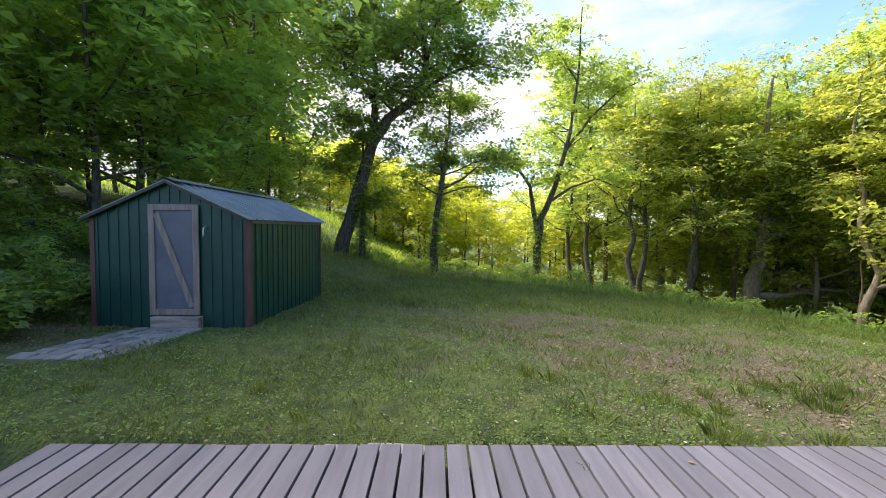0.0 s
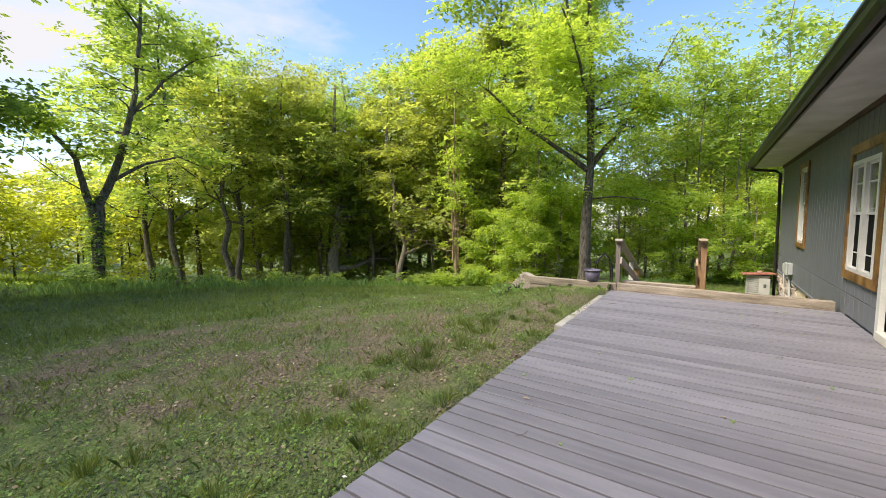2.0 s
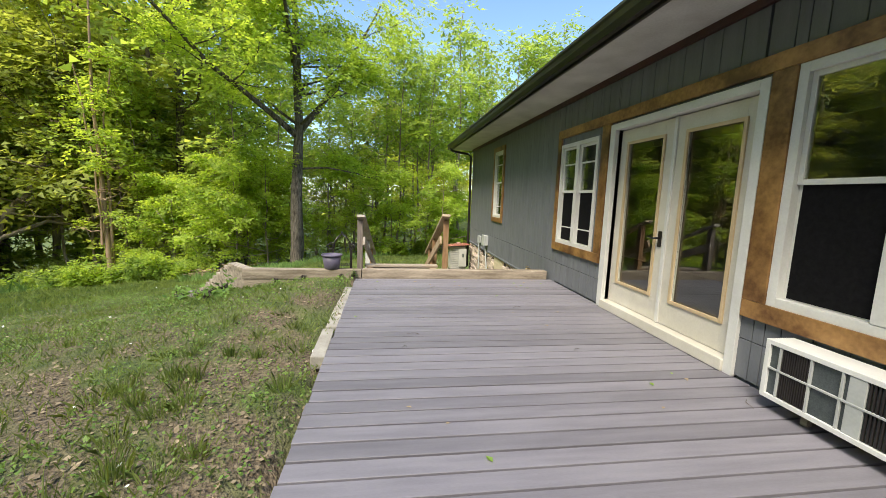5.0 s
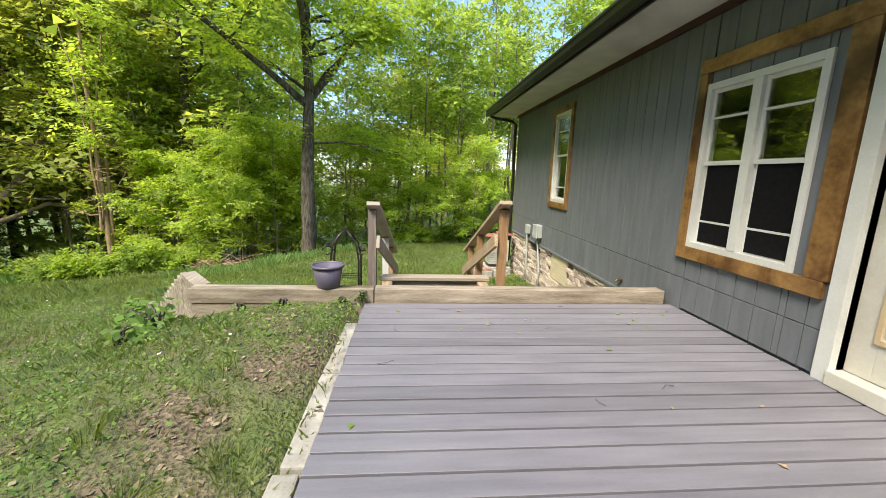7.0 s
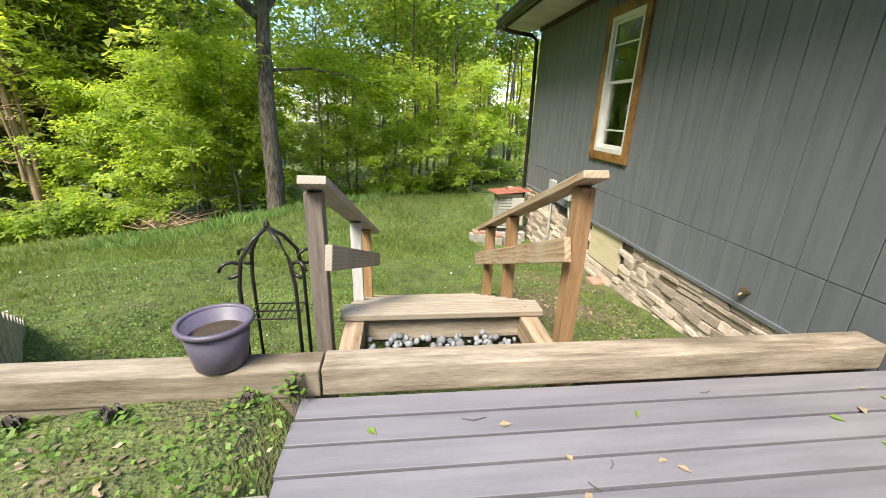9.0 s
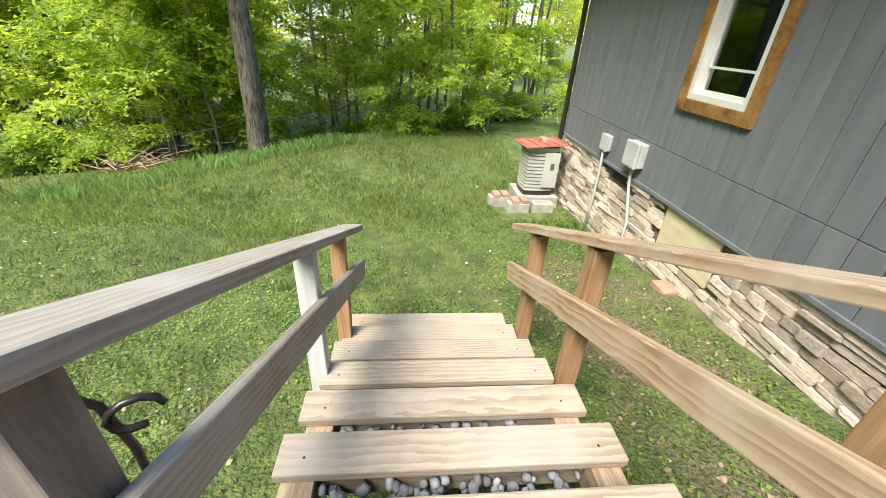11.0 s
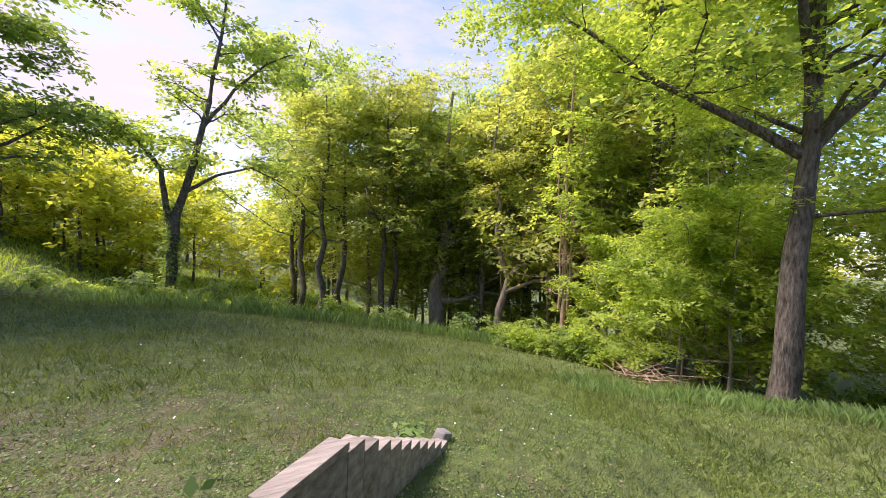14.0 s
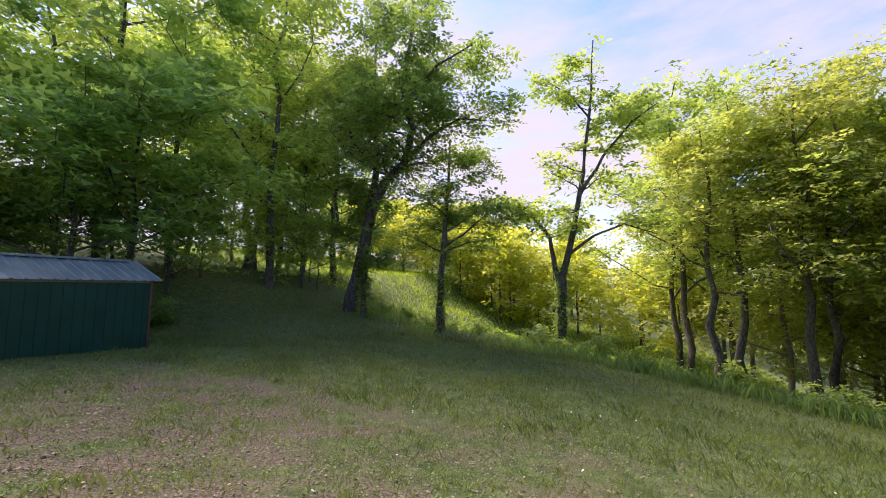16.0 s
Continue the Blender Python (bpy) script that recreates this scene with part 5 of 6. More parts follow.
# ---------------------------------------------------------------- flower pot, plant stand
M_POT = surface("purple_plastic", (0.085, 0.075, 0.12), (0.14, 0.125, 0.18), 4.0, rough=0.45, bump=0.05, stain=(0.24, 0.22, 0.24), stain_at=0.66)
M_SOIL = surface("pot_soil", (0.03, 0.022, 0.016), (0.07, 0.05, 0.035), 20.0, rough=0.95, bump=0.6)
pot = thing("flower_pot", (8.22, 3.02, 0.13), "purple plastic flower pot standing on the timber edge", "flower pot")
part("body", lathe([(0.0, 0.002), (0.10, 0.002), (0.11, 0.012), (0.146, 0.215), (0.139, 0.215), (0.105, 0.02), (0.0, 0.02)], (8.22, 3.02, 0.126), 40), M_POT, pot, "", True)
part("rim", lathe([(0.141, 0.205), (0.158, 0.205), (0.162, 0.216), (0.158, 0.227), (0.143, 0.227), (0.139, 0.216), (0.141, 0.205)], (8.22, 3.02, 0.126), 40), M_POT, pot, "paler worn rim", True)
part("soil", lathe([(0.0, 0.15), (0.08, 0.155), (0.127, 0.15)], (8.22, 3.02, 0.126), 28), M_SOIL, pot)

PSX, PSY = 8.76, 2.93
stand = thing("plant_stand", (PSX, PSY, -0.85), "black wrought iron plant stand with scrolled hooks", "plant stand")
for dx, dy in ((-0.10, -0.15), (-0.10, 0.15), (0.10, -0.15), (0.10, 0.15)):
    x, y = PSX + dx, PSY + dy
    part("leg", tube([(x, y, gz(x, y) - 0.05), (x, y, 0.30), (x - dx * 0.1, y - dy * 0.15, 0.46), (PSX + dx * 0.5, PSY + dy * 0.45, 0.56), (PSX, PSY, 0.62)], 0.011, 8), M_DARKTRIM, stand, "", True)
    sc = [(x + dx * (0.1 + 0.30 * math.cos(a)) , y + dy * (0.20 + 0.32 * math.cos(a)), 0.41 + 0.045 * math.sin(a)) for a in [k * 0.62 for k in range(9)]]
    part("scroll", tube(sc, 0.010, 7), M_DARKTRIM, stand, "", True)
for zz in (0.10, -0.45):
    for k in range(9):
        yy = PSY - 0.14 + 0.035 * k
        part("shelf_wire", tube([(PSX - 0.1, yy, zz), (PSX + 0.1, yy, zz)], 0.004, 5), M_DARKTRIM, stand)
    for xx in (PSX - 0.1, PSX, PSX + 0.1):
        part("shelf_wire", tube([(xx, PSY - 0.15, zz), (xx, PSY + 0.15, zz)], 0.005, 5), M_DARKTRIM, stand)
part("top_knob", lathe([(0.0, 0.0), (0.014, 0.01), (0.018, 0.025), (0.01, 0.045), (0.0, 0.055)], (PSX, PSY, 0.61), 12), M_DARKTRIM, stand)

# ---------------------------------------------------------------- heat pump with its lid
M_HP = surface("almond_enamel", (0.31, 0.31, 0.285), (0.44, 0.44, 0.41), 3.0, rough=0.45, bump=0.05)
M_RED = surface("red_roof_sheet", (0.28, 0.095, 0.07), (0.38, 0.15, 0.115), 3.0, rough=0.5, bump=0.1, stain=(0.26, 0.09, 0.06))
M_CMU = surface("concrete_block", (0.22, 0.21, 0.19), (0.38, 0.36, 0.33), 8.0, rough=0.95, bump=0.5)
M_BRICK = surface("red_brick", (0.28, 0.15, 0.11), (0.42, 0.26, 0.20), 12.0, rough=0.9, bump=0.4, rand=0.15)
HX, HY, HB = 14.34, -0.02, -1.03
hp = thing("heat_pump", (HX, HY, HB), "almond outdoor heat pump unit with louvred sides", "heat pump")
ring = []
for a in range(32):
    t = a * math.tau / 32
    c, s = math.cos(t), math.sin(t)
    e = 0.28 / max(abs(c), abs(s)) ** 0.72
    ring.append((c * e * 0.93, s * e * 0.93))
def slab(z0, z1, k):
    bm = bmesh.new()
    lo, hi = [bm.verts.new((HX + x * k, HY + y * k, z0)) for x, y in ring], [bm.verts.new((HX + x * k, HY + y * k, z1)) for x, y in ring]
    bm.faces.new(lo[::-1])
    bm.faces.new(hi)
    for i in range(32):
        bm.faces.new((lo[i], lo[(i + 1) % 32], hi[(i + 1) % 32], hi[i]))
    return bm
part("coil", slab(HB + 0.05, HB + 0.70, 0.90), M_HP, hp, "grey coil behind the louvres")
part("base_pan", slab(HB, HB + 0.06, 0.97), M_DARKTRIM, hp)
for k in range(11):
    part("louvre", slab(HB + 0.075 + 0.057 * k, HB + 0.112 + 0.057 * k, 0.97 + 0.01 * (k % 2)), M_HP, hp)
part("top_cap", slab(HB + 0.71, HB + 0.77, 1.0), M_HP, hp)
part("control_cover", box(HX - 0.285, HX - 0.245, HY - 0.26, HY - 0.02, HB + 0.14, HB + 0.70, 0.01), M_HP, hp)
part("data_plate", box(HX - 0.291, HX - 0.285, HY - 0.18, HY - 0.12, HB + 0.44, HB + 0.54), M_FIN, hp, "dark data plate")
lid = thing("metal_lid", (HX, HY, HB + 0.77), "faded red metal sheet lying over the heat pump", "metal sheet")
lb = bmesh.new()
mm = pose(HX, HY, HB + 0.80, -4, 3, 4)
box(-0.34, 0.34, -0.37, 0.35, -0.008, 0.008, 0.003, lb, mm)
part("sheet", lb, M_RED, lid)
for k in range(5):
    part("rib", box(-0.34, 0.34, -0.33 + 0.155 * k, -0.31 + 0.155 * k, 0.008, 0.022, 0.003, None, mm), M_RED, lid)
br = thing("brick", (HX, HY, HB + 0.815), "loose brick weighing down the red sheet", "brick", "loose bricks")
part("brick_body", box(HX - 0.11, HX + 0.10, HY - 0.10, HY + 0.01, HB + 0.812, HB + 0.872, 0.008), M_BRICK, br)
for x, y, n in ((13.90, 0.34, 2), (14.22, 0.58, 2), (13.88, -0.05, 1)):
    z0 = gz(x, y) - 0.04
    bl = thing("concrete_block", (x, y, z0), "pale concrete block in the grass beside the heat pump", "block", "blocks round the heat pump")
    part("block_body", box(x - 0.10, x + 0.10, y - 0.17, y + 0.17, z0, z0 + 0.20, 0.012), M_CMU, bl)
    if n == 2:
        bk = thing("brick", (x, y, z0 + 0.2), "red brick stacked on a concrete block", "brick", "loose bricks")
        part("brick_body", box(x - 0.09, x + 0.11, y - 0.15, y - 0.04, z0 + 0.2, z0 + 0.262, 0.008), M_BRICK, bk)
        bk = thing("brick", (x, y + 0.1, z0 + 0.2), "red brick stacked on a concrete block", "brick", "loose bricks")
        part("brick_body", box(x - 0.10, x + 0.10, y + 0.0, y + 0.11, z0 + 0.2, z0 + 0.262, 0.008), M_BRICK, bk)
pad = thing("concrete_pad", (HX, HY, -1.2), "concrete pad under the heat pump", "concrete pad")
part("slab", box(HX - 0.33, HX + 0.33, HY - 0.33, HY + 0.33, -1.3, HB - 0.002, 0.01), M_CMU, pad)
pv = thing("paver", (11.2, -0.42, gz(11.2, -0.42)), "single brown paver lying by the wall", "paver")
part("paver_body", box(11.08, 11.30, -0.50, -0.34, gz(11.2, -0.4) - 0.03, gz(11.2, -0.4) + 0.05, 0.008), M_BRICK, pv)

# ---------------------------------------------------------------- pale kerb stones along the deck
M_KERB = surface("pale_concrete", (0.27, 0.25, 0.215), (0.45, 0.43, 0.375), 6.0, rough=0.9, bump=0.5, rand=0.1, stain=(0.28, 0.25, 0.2))
kr = random.Random(5)
x = 5.2
while x < 7.6:
    w = kr.uniform(0.45, 0.9)
    st = thing("kerb_stone", (x + w / 2, 2.71, -0.1), "flat pale concrete strip between deck and grass", "kerb stone", "kerb stones along the deck")
    m = pose(x + w / 2, 2.725 + kr.uniform(-0.01, 0.01), -0.075, kr.uniform(-2, 2), kr.uniform(-1, 1), kr.uniform(-2, 2))
    part("slab", box(-w / 2 + 0.01, w / 2 - 0.01, -0.058, 0.058, -0.06, 0.05, 0.012, None, m), M_KERB, st)
    x += w
for x, w in ((-1.45, 0.3), (-1.05, 0.35), (-0.72, 0.25), (-0.35, 0.4)):
    st = thing("kerb_stone", (x, 2.75, -0.1), "rough pale stone half sunk at the deck edge", "kerb stone", "kerb stones along the deck")
    part("slab", box(-w / 2, w / 2, -0.06, 0.06, -0.06, 0.05, 0.02, None, pose(x, 2.75, -0.12, 3, 2, kr.uniform(-8, 8))), M_KERB, st)

# ---------------------------------------------------------------- stone path to the shed
M_FLAG = surface("flagstone", (0.19, 0.175, 0.16), (0.35, 0.325, 0.295), 7.0, rough=0.9, bump=0.5, rand=0.18)
path = thing("stone_path", (-3.9, 5.0, gz(-3.9, 5.0)), "worn grey stone path leading to the shed door", "path")
pr = random.Random(9)
for r in range(8):
    yy = 5.72 - 0.19 * r
    for c in range(5):
        xx = -4.28 + 0.20 * c - 0.03 * r + pr.uniform(-0.02, 0.02)
        ob = piece("flagstone", (0.19 - 0.02 * (c % 2), 0.18, 0.06), (xx, yy + pr.uniform(-0.015, 0.015), gz(xx, yy) - 0.012 + pr.uniform(-0.008, 0.008)), M_FLAG, path, 0.012,
                   (pr.uniform(-0.04, 0.04), pr.uniform(-0.04, 0.04), pr.uniform(-0.12, 0.12)))

# ---------------------------------------------------------------- grass, weeds, litter
L_GRASS = leaf_mat("grass_blade", (0.070, 0.120, 0.032), (0.23, 0.29, 0.080), 0.4)
L_GRASS2 = leaf_mat("tall_grass_blade", (0.09, 0.18, 0.055), (0.24, 0.36, 0.12), 0.4)
L_CLOVER = leaf_mat("clover_leaf", (0.060, 0.145, 0.028), (0.22, 0.35, 0.070), 0.4)
M_LITTER = surface("dead_leaf", (0.13, 0.095, 0.055), (0.36, 0.29, 0.19), 6.0, rough=0.9, bump=0.1, rand=0.35, island=True)


def free_of(x, y):
    """Where the ground is open: not under deck, house, shed, path, steps or bed wall."""
    on_deck = (x > -2.6) & (x < 8.32) & (y < 2.68)
    house = (y < W + 0.05)
    shed = (x > -5.12) & (x < -2.74) & (y > 5.8) & (y < 9.5)
    walk_ = (np.abs(x + 3.95 + 0.29 * (5.72 - y)) < 0.55) & (y > 4.1) & (y < 5.9)
    steps_ = (x > 8.2) & (x < 10.75) & (y > 1.3) & (y < 2.58)
    wall_ = (x > 8.0) & (x < 8.35) & (y < 4.35)
    pump = (np.abs(x - 13.95) < 0.5) & (np.abs(y - 0.17) < 0.5)
    return ~(on_deck | house | shed | walk_ | steps_ | wall_ | pump)


def blades(name, seed, n, xr, yr, h, w, mat, label, keep, lean=0.45):
    rng = np.random.default_rng(seed)
    x, y = rng.uniform(*xr, n), rng.uniform(*yr, n)
    ok = free_of(x, y) & (rng.random(n) < keep(x, y))
    x, y = x[ok], y[ok]
    z = ground_z(x, y) - 0.006
    k = len(x)
    a = rng.random(k) * math.tau
    hh = rng.uniform(h[0], h[1], k) * (0.6 + 0.8 * patchy(x, y, 1.1, 5.0))
    ww = rng.uniform(w[0], w[1], k)
    b = rng.random(k) * math.tau
    bend = hh * rng.uniform(0.1, lean * 2, k)
    root = np.stack([x, y, z], -1)
    side = np.stack([np.cos(a), np.sin(a), 0 * a], -1) * ww[:, None]
    tip = root + np.stack([np.cos(b) * bend, np.sin(b) * bend, hh], -1)
    mid = root + np.stack([np.cos(b) * bend * 0.3, np.sin(b) * bend * 0.3, hh * 0.6], -1)
    v = np.stack([root - side * 0.5, root + side * 0.5, mid + side * 0.5, tip], 1).reshape(-1, 3)
    f = np.arange(k * 4).reshape(-1, 4)
    return tagged(new(name, mesh_from(name, v, f, mat)), label, "grass", "", "stuff")


def flats(name, seed, n, xr, yr, size, lift, mat, label, category, keep, tilt=0.35):
    rng = np.random.default_rng(seed)
    x, y = rng.uniform(*xr, n), rng.uniform(*yr, n)
    ok = free_of(x, y) & (rng.random(n) < keep(x, y))
    x, y = x[ok], y[ok]
    k = len(x)
    z = ground_z(x, y) + rng.uniform(lift[0], lift[1], k)
    a = rng.random(k) * math.tau
    s = rng.uniform(size[0], size[1], k)[:, None]
    u = np.stack([np.cos(a), np.sin(a), rng.normal(0, tilt, k)], -1) * s
    q = np.stack([-np.sin(a), np.cos(a), rng.normal(0, tilt, k)], -1) * s * 0.8
    p = np.stack([x, y, z], -1)
    v = np.stack([p - u * 0.5, p + q * 0.5, p + u * 0.55, p - q * 0.5], 1).reshape(-1, 3)
    f = np.arange(k * 4).reshape(-1, 4)
    return tagged(new(name, mesh_from(name, v, f, mat)), label, category, "", "stuff")


near = lambda x, y: np.clip(1.15 - 0.07 * np.maximum(y - 2.5, 0), 0.15, 1) * (1 - 0.85 * bare(x, y))
blades("lawn_grass", 31, 230000, (-7, 14.5), (-0.4, 13), (0.025, 0.07), (0.0025, 0.0055), L_GRASS, "short uneven lawn grass", near)
blades("far_lawn_grass", 32, 80000, (-9, 24), (8, 27), (0.06, 0.14), (0.008, 0.018), L_GRASS, "mown lawn grass towards the trees", lambda x, y: 0.5 + 0.5 * patchy(x, y, 0.6, 1.0))
blades("yard_grass", 33, 70000, (13, 22), (-3, 9), (0.05, 0.11), (0.006, 0.014), L_GRASS, "lush grass of the lower yard", lambda x, y: 0.5 + 0.5 * patchy(x, y, 0.8, 3.0))
flats("clover", 34, 210000, (-7, 16), (-0.4, 11), (0.012, 0.030), (0.008, 0.04), L_CLOVER, "clover and ground ivy in the lawn", "clover",
      lambda x, y: np.clip(1.1 - 0.09 * np.maximum(y - 3, 0), 0.1, 1) * (1 - 0.8 * bare(x, y)) * step(patchy(x, y, 0.9, 7.0), 0.25, 0.6))
flats("leaf_litter", 35, 110000, (-8, 12), (-0.3, 10), (0.015, 0.042), (0.002, 0.016), M_LITTER, "dry brown leaf litter on bare soil", "leaf litter",
      lambda x, y: 0.05 + 0.95 * bare(x, y) ** 1.3, 0.3)
M_PETAL = surface("white_petal", (0.6, 0.6, 0.55), (0.8, 0.8, 0.76), 9.0, rough=0.7, bump=0.0)
flats("white_flowers", 38, 700, (-4, 16), (-0.2, 12), (0.02, 0.035), (0.04, 0.06), M_PETAL, "tiny white flowers scattered in the lawn", "flower", lambda x, y: 0.6 * patchy(x, y, 0.7, 9.0))
tall = lambda x, y: np.exp(-((y - (8.1 - 0.96 * (x - 14.7))) / 0.85) ** 2) * (0.12 + 0.88 * patchy(x, y, 1.1, 2.0))
blades("tall_grass", 36, 90000, (14.5, 25), (-3, 8.5), (0.10, 0.28), (0.003, 0.006), L_GRASS2, "tall rank grass along the wood edge", tall, 0.3)
edge = lambda x, y: np.exp(-((y - (23.2 - 0.25 * (x - 2) - 0.012 * (x - 2) ** 2)) / 1.1) ** 2) * (0.35 + 0.65 * patchy(x, y, 0.9, 4.0))
blades("edge_grass", 37, 60000, (-7, 21), (12, 27), (0.25, 0.6), (0.012, 0.025), L_GRASS2, "rank grass and weeds under the trees", edge, 0.3)
L_FIELD = leaf_mat("field_grass_blade", (0.15, 0.27, 0.035), (0.36, 0.48, 0.07), 0.5)
blades("field_grass", 39, 50000, (-32, 26), (27, 62), (0.18, 0.40), (0.03, 0.07), L_FIELD, "bright green hay field beyond the trees", lambda x, y: 0.6 + 0.4 * patchy(x, y, 0.3, 5.0))


def tufts(name, seed, n, xr, yr, h, count, mat, label):
    rng = np.random.default_rng(seed)
    vs, off = [], 0
    for _ in range(n):
        cx, cy = rng.uniform(*xr), rng.uniform(*yr)
        if not free_of(np.array(cx), np.array(cy)):
            continue
        k = int(count * rng.uniform(0.5, 1.2))
        r = rng.uniform(0.025, 0.06)
        x, y = cx + rng.normal(0, r, k), cy + rng.normal(0, r, k)
        hh = rng.uniform(*h) * rng.uniform(0.5, 1.1, k)
        a, b = rng.random(k) * math.tau, rng.random(k) * math.tau
        root = np.stack([x, y, ground_z(x, y) - 0.01], -1)
        side = np.stack([np.cos(a), np.sin(a), 0 * a], -1) * rng.uniform(0.0018, 0.0035, k)[:, None]
        out = np.stack([x - cx, y - cy], -1) * 0.9 + np.stack([np.cos(b), np.sin(b)], -1) * hh[:, None] * 0.16
        tip = root + np.concatenate([out, hh[:, None]], 1)
        mid = root + np.concatenate([out * 0.35, hh[:, None] * 0.62], 1)
        vs.append(np.stack([root - side, root + side, mid + side * 0.7, tip, mid - side * 0.7], 1).reshape(-1, 3))
    v = np.concatenate(vs)
    tagged(new(name, mesh_from(name, v, np.arange(len(v)).reshape(-1, 5), mat)), label, "grass", "", "stuff")


tufts("grass_tufts", 41, 60, (0.8, 6.5), (2.85, 4.1), (0.06, 0.15), 90, L_GRASS, "tall grass tufts beside the deck")
tufts("lawn_tufts", 42, 80, (-4, 16), (2.9, 12), (0.07, 0.14), 60, L_GRASS, "coarse grass clumps in the lawn")


# ---------------------------------------------------------------- shrubs, ivy, brush
def shrub(name, seed, x, y, r, h, n, size, leaf, label, category="shrub", group="shrubs"):
    rng = np.random.default_rng(seed)
    b = Vector((x, y, gz(x, y)))
    ob = thing(name, b, label, category, group)
    tips, tb = [], []
    for k in range(9):
        a = rng.random() * math.tau
        e = Vector((math.cos(a) * r * rng.uniform(0.3, 0.9), math.sin(a) * r * rng.uniform(0.3, 0.9), h * rng.uniform(0.35, 0.95)))
        tb.append(([Vector((0, 0, -0.08)), e * 0.5 + Vector((0, 0, 0.05)), e], [0.014, 0.01, 0.004], 5))
        tips += [e, e * 0.6]
    for one in tb:
        st = new("stem", tubes_mesh([one], "stem", M_BARK, Vector((0, 0, 0))))
        st.parent = ob
    v, f = leaf_cloud(rng, tips, np.full(len(tips), max(r, h) * 0.38), n, size)
    v[:, 2] = np.maximum(v[:, 2], -0.05)
    cr = new("foliage", mesh_from("foliage", v, f, leaf))
    cr.parent = ob
    return ob


sr = random.Random(15)
for k in range(26):                                        # ivy covered bank by the shed
    x, y = sr.uniform(-11.5, -5.9), sr.uniform(4.8, 12)
    shrub("ground_ivy", 100 + k, x, y, sr.uniform(0.7, 1.1), sr.uniform(0.5, 0.9) + 0.16 * max(-6.5 - x, 0), 1600, 0.085, L_DARK if k % 3 else L_BLUE, "low dark green ivy covering the bank", "ivy", "ivy on the bank")
for k in range(22):                                        # wood edge
    f = k / 21
    x, y = 15.5 + 6.5 * f + sr.uniform(-0.6, 0.6), 14.5 - 7.5 * (1 - abs(2 * f - 1)) * 0.6 + sr.uniform(-0.8, 0.8)
    x = max(x, 17.6)
    shrub("shrub", 140 + k, x + 0.8, y, sr.uniform(0.5, 0.9), sr.uniform(0.6, 1.3), 1100, 0.10, L_LIME if k % 2 else L_MID, "leafy green shrub at the wood edge")
for k in range(16):
    x = -5 + 24 * k / 15 + sr.uniform(-0.6, 0.6)
    shrub("shrub", 170 + k, x, 24.2 - 0.25 * (x - 2) - 0.012 * (x - 2) ** 2 + sr.uniform(-0.6, 1.2), sr.uniform(0.5, 1.0), sr.uniform(0.6, 1.4), 900, 0.13, L_MID if k % 2 else L_DARK, "weedy green shrub under the trees")
for k in range(12):
    shrub("shrub", 190 + k, 20.4 + sr.uniform(0, 4), 5.0 - k * 0.7 + sr.uniform(-0.5, 0.5), 0.7, sr.uniform(0.5, 1.0), 1000, 0.11, L_LIME if k % 2 else L_MID, "leafy green shrub at the wood edge")


def brush_pile(x, y, r, seed, label, n=45, mat=M_BARK_L):
    rng = np.random.default_rng(seed)
    ob = thing("brush_pile", (x, y, gz(x, y)), label, "brush pile", "brush piles")
    tb = []
    for _ in range(n):
        a, d = rng.random() * math.tau, rng.random() * r
        px, py = x + math.cos(a) * d, y + math.sin(a) * d
        b = rng.random() * math.tau
        L = rng.uniform(0.4, 1.1)
        p = Vector((px, py, gz(px, py) + rng.uniform(0.02, 0.28)))
        q = p + Vector((math.cos(b) * L, math.sin(b) * L, rng.uniform(-0.1, 0.35)))
        tb.append(([p, p.lerp(q, 0.5) + Vector((0, 0, rng.uniform(-0.05, 0.08))), q], [0.018, 0.013, 0.006], 5))
    for one in tb:
        st = new("stick", tubes_mesh([one], "stick", mat, Vector((x, y, gz(x, y)))))
        st.parent = ob


brush_pile(18.0, 8.6, 0.8, 1, "heap of dry reddish sticks at the lawn edge", mat=M_BARK_P)
brush_pile(19.2, 9.6, 0.9, 2, "heap of dry reddish sticks at the lawn edge", mat=M_BARK_P)
brush_pile(1.2, 22.4, 1.0, 3, "low heap of cut branches under the trees", mat=M_BARK_L)
brush_pile(2.4, 22.6, 0.9, 4, "low heap of cut branches under the trees", mat=M_BARK_L)

for k in range(9):                                         # top of the bank
    plant(5, -13.5 + 0.6 * k + sr.uniform(-0.3, 0.3), 11.5 - 0.55 * k + sr.uniform(-0.5, 0.5), sr.uniform(0.45, 0.7), 60 * k)

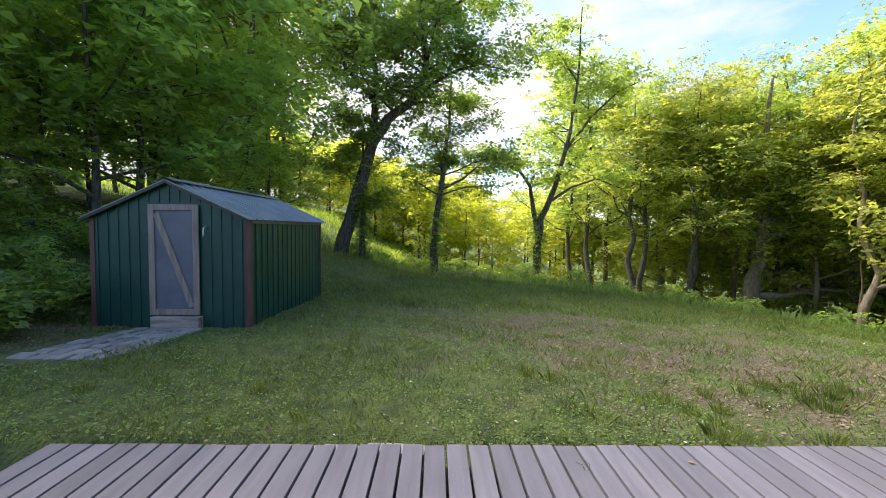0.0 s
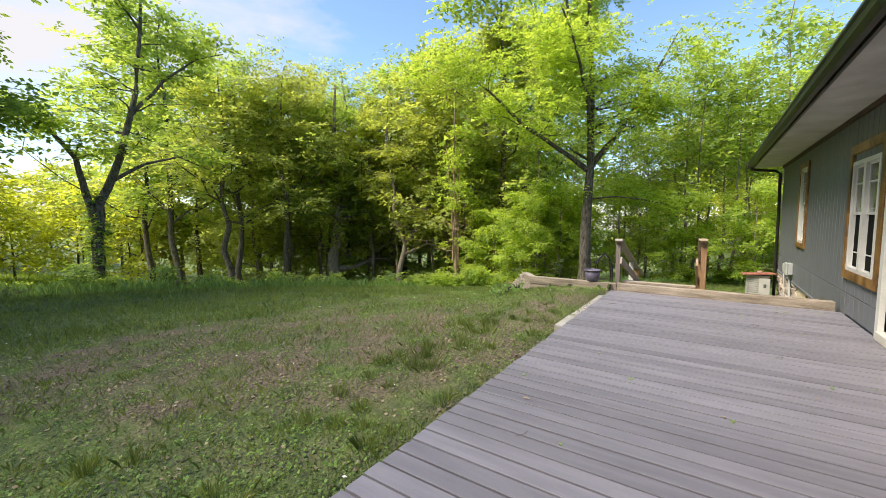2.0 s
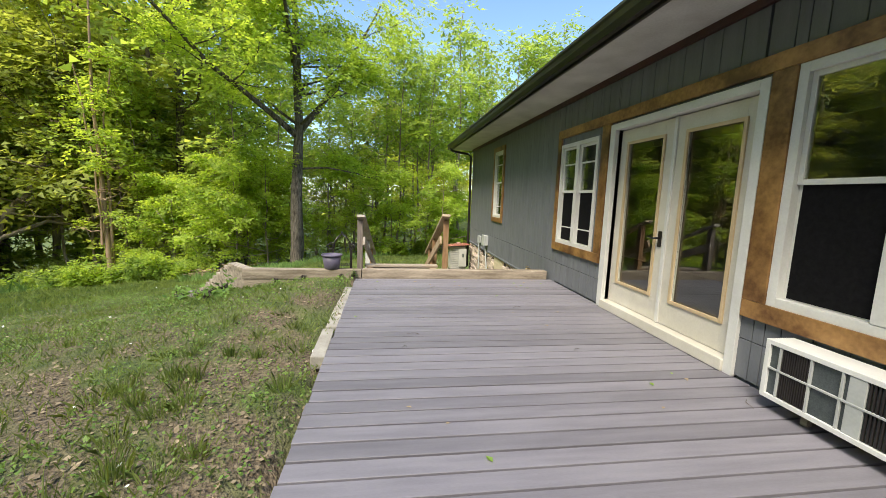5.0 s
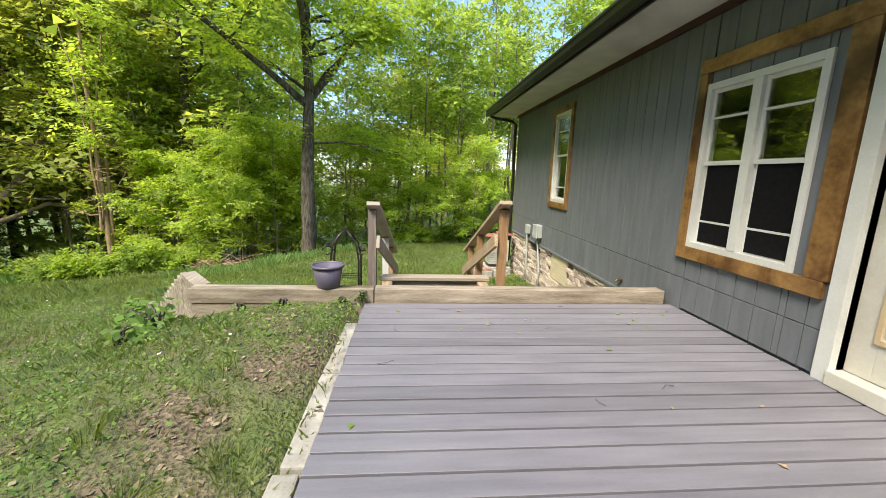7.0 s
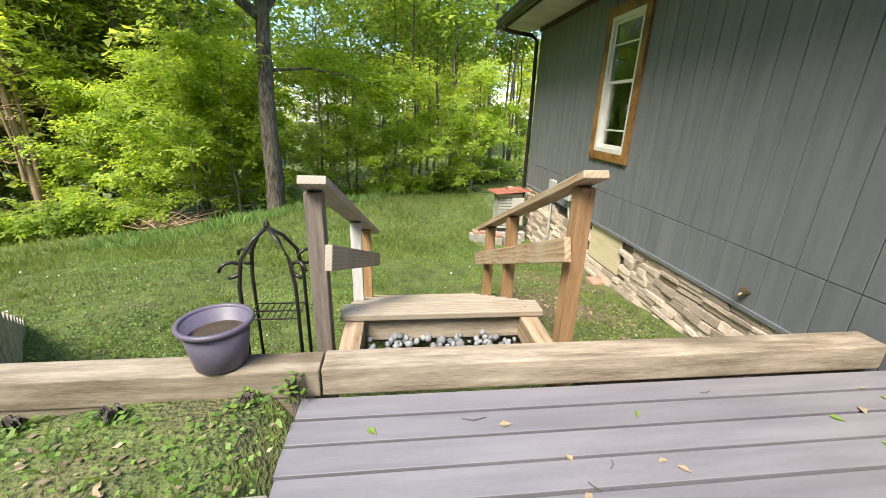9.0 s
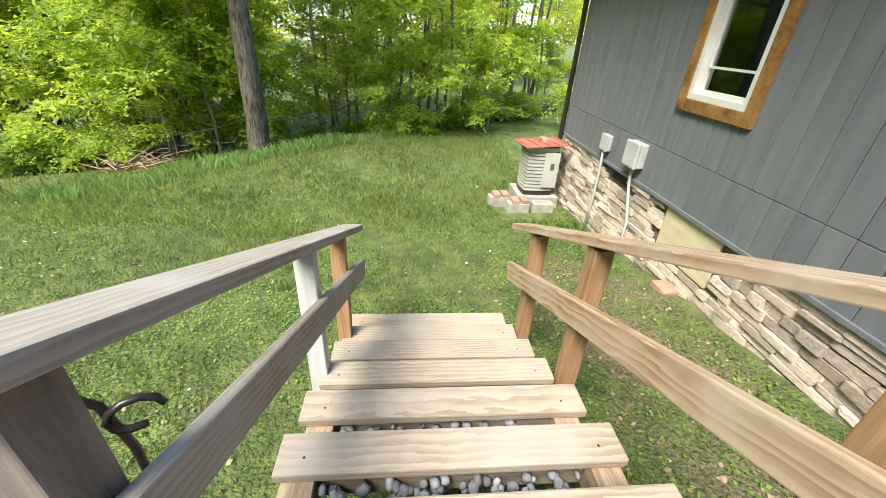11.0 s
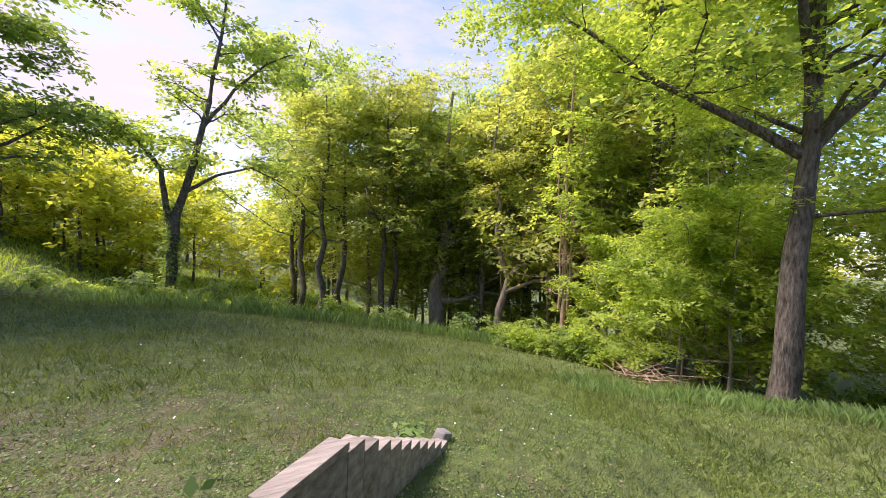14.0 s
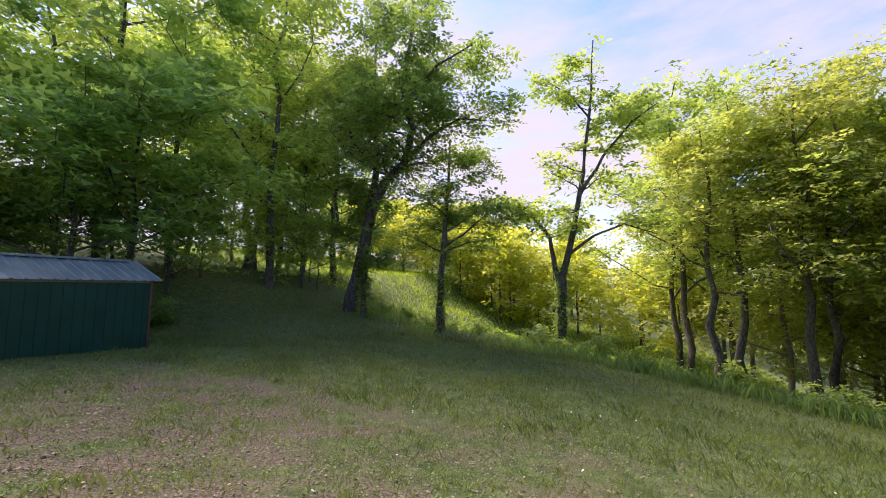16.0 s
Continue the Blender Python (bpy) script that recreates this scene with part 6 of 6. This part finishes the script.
# small weeds at the timbers
for k, (x, y, r, h) in enumerate(((8.08, 2.67, 0.05, 0.14), (8.04, 2.85, 0.06, 0.05), (8.04, 3.4, 0.08, 0.05), (8.05, 3.8, 0.08, 0.06), (10.1, 6.15, 0.16, 0.22), (9.85, 6.0, 0.14, 0.2), (9.3, 5.5, 0.2, 0.25), (8.0, 4.5, 0.25, 0.22), (7.6, 4.6, 0.25, 0.2))):
    shrub("weed", 220 + k, x, y, r, h, 60, 0.085 if k > 3 else 0.032, L_CLOVER, "broad-leaved green weed beside the timbers", "weed", "weeds")

rock = thing("concrete_chunk", (10.45, 6.1, gz(10.45, 6.1)), "broken grey concrete chunk by the bed wall", "concrete chunk")
part("chunk", box(-0.10, 0.10, -0.07, 0.07, -0.05, 0.11, 0.03, None, pose(10.45, 6.1, gz(10.45, 6.1), 12, 22, 30)), M_CMU, rock)

# fallen bits on the deck
dr = random.Random(77)
for k in range(64):
    x, y = dr.uniform(0.6 if k < 44 else 7.3, 8.0), dr.uniform(-0.35, 2.5)
    if k % 3 == 0:
        tw = thing("twig", (x, y, 0.004), "thin dry twig lying on the deck", "twig", "twigs on the deck")
        a, L = dr.random() * math.tau, dr.uniform(0.04, 0.12)
        part("stick", tube([(x, y, 0.006), (x + math.cos(a) * L * 0.5, y + math.sin(a) * L * 0.5, 0.012), (x + math.cos(a + 0.4) * L, y + math.sin(a + 0.4) * L, 0.006)], [0.002, 0.002, 0.0014], 5), M_BARK, tw)
    else:
        lf = thing("fallen_leaf", (x, y, 0.004), "small green leaf fallen on the deck" if k % 2 else "curled brown leaf fallen on the deck", "leaf", "leaves on the deck")
        a, s = dr.random() * math.tau, dr.uniform(0.03, 0.06)
        bm = bmesh.new()
        pts = [(-0.5, 0, 0.0), (-0.1, 0.3, 0.12), (0.5, 0, 0.03), (-0.1, -0.3, 0.1)]
        vs = [bm.verts.new((x + (p * math.cos(a) - q * math.sin(a)) * s, y + (p * math.sin(a) + q * math.cos(a)) * s, 0.004 + r * s)) for p, q, r in pts]
        bm.faces.new((vs[0], vs[3], vs[2]))
        bm.faces.new((vs[0], vs[2], vs[1]))
        part("blade", bm, L_CLOVER if k % 2 else M_LITTER, lf)
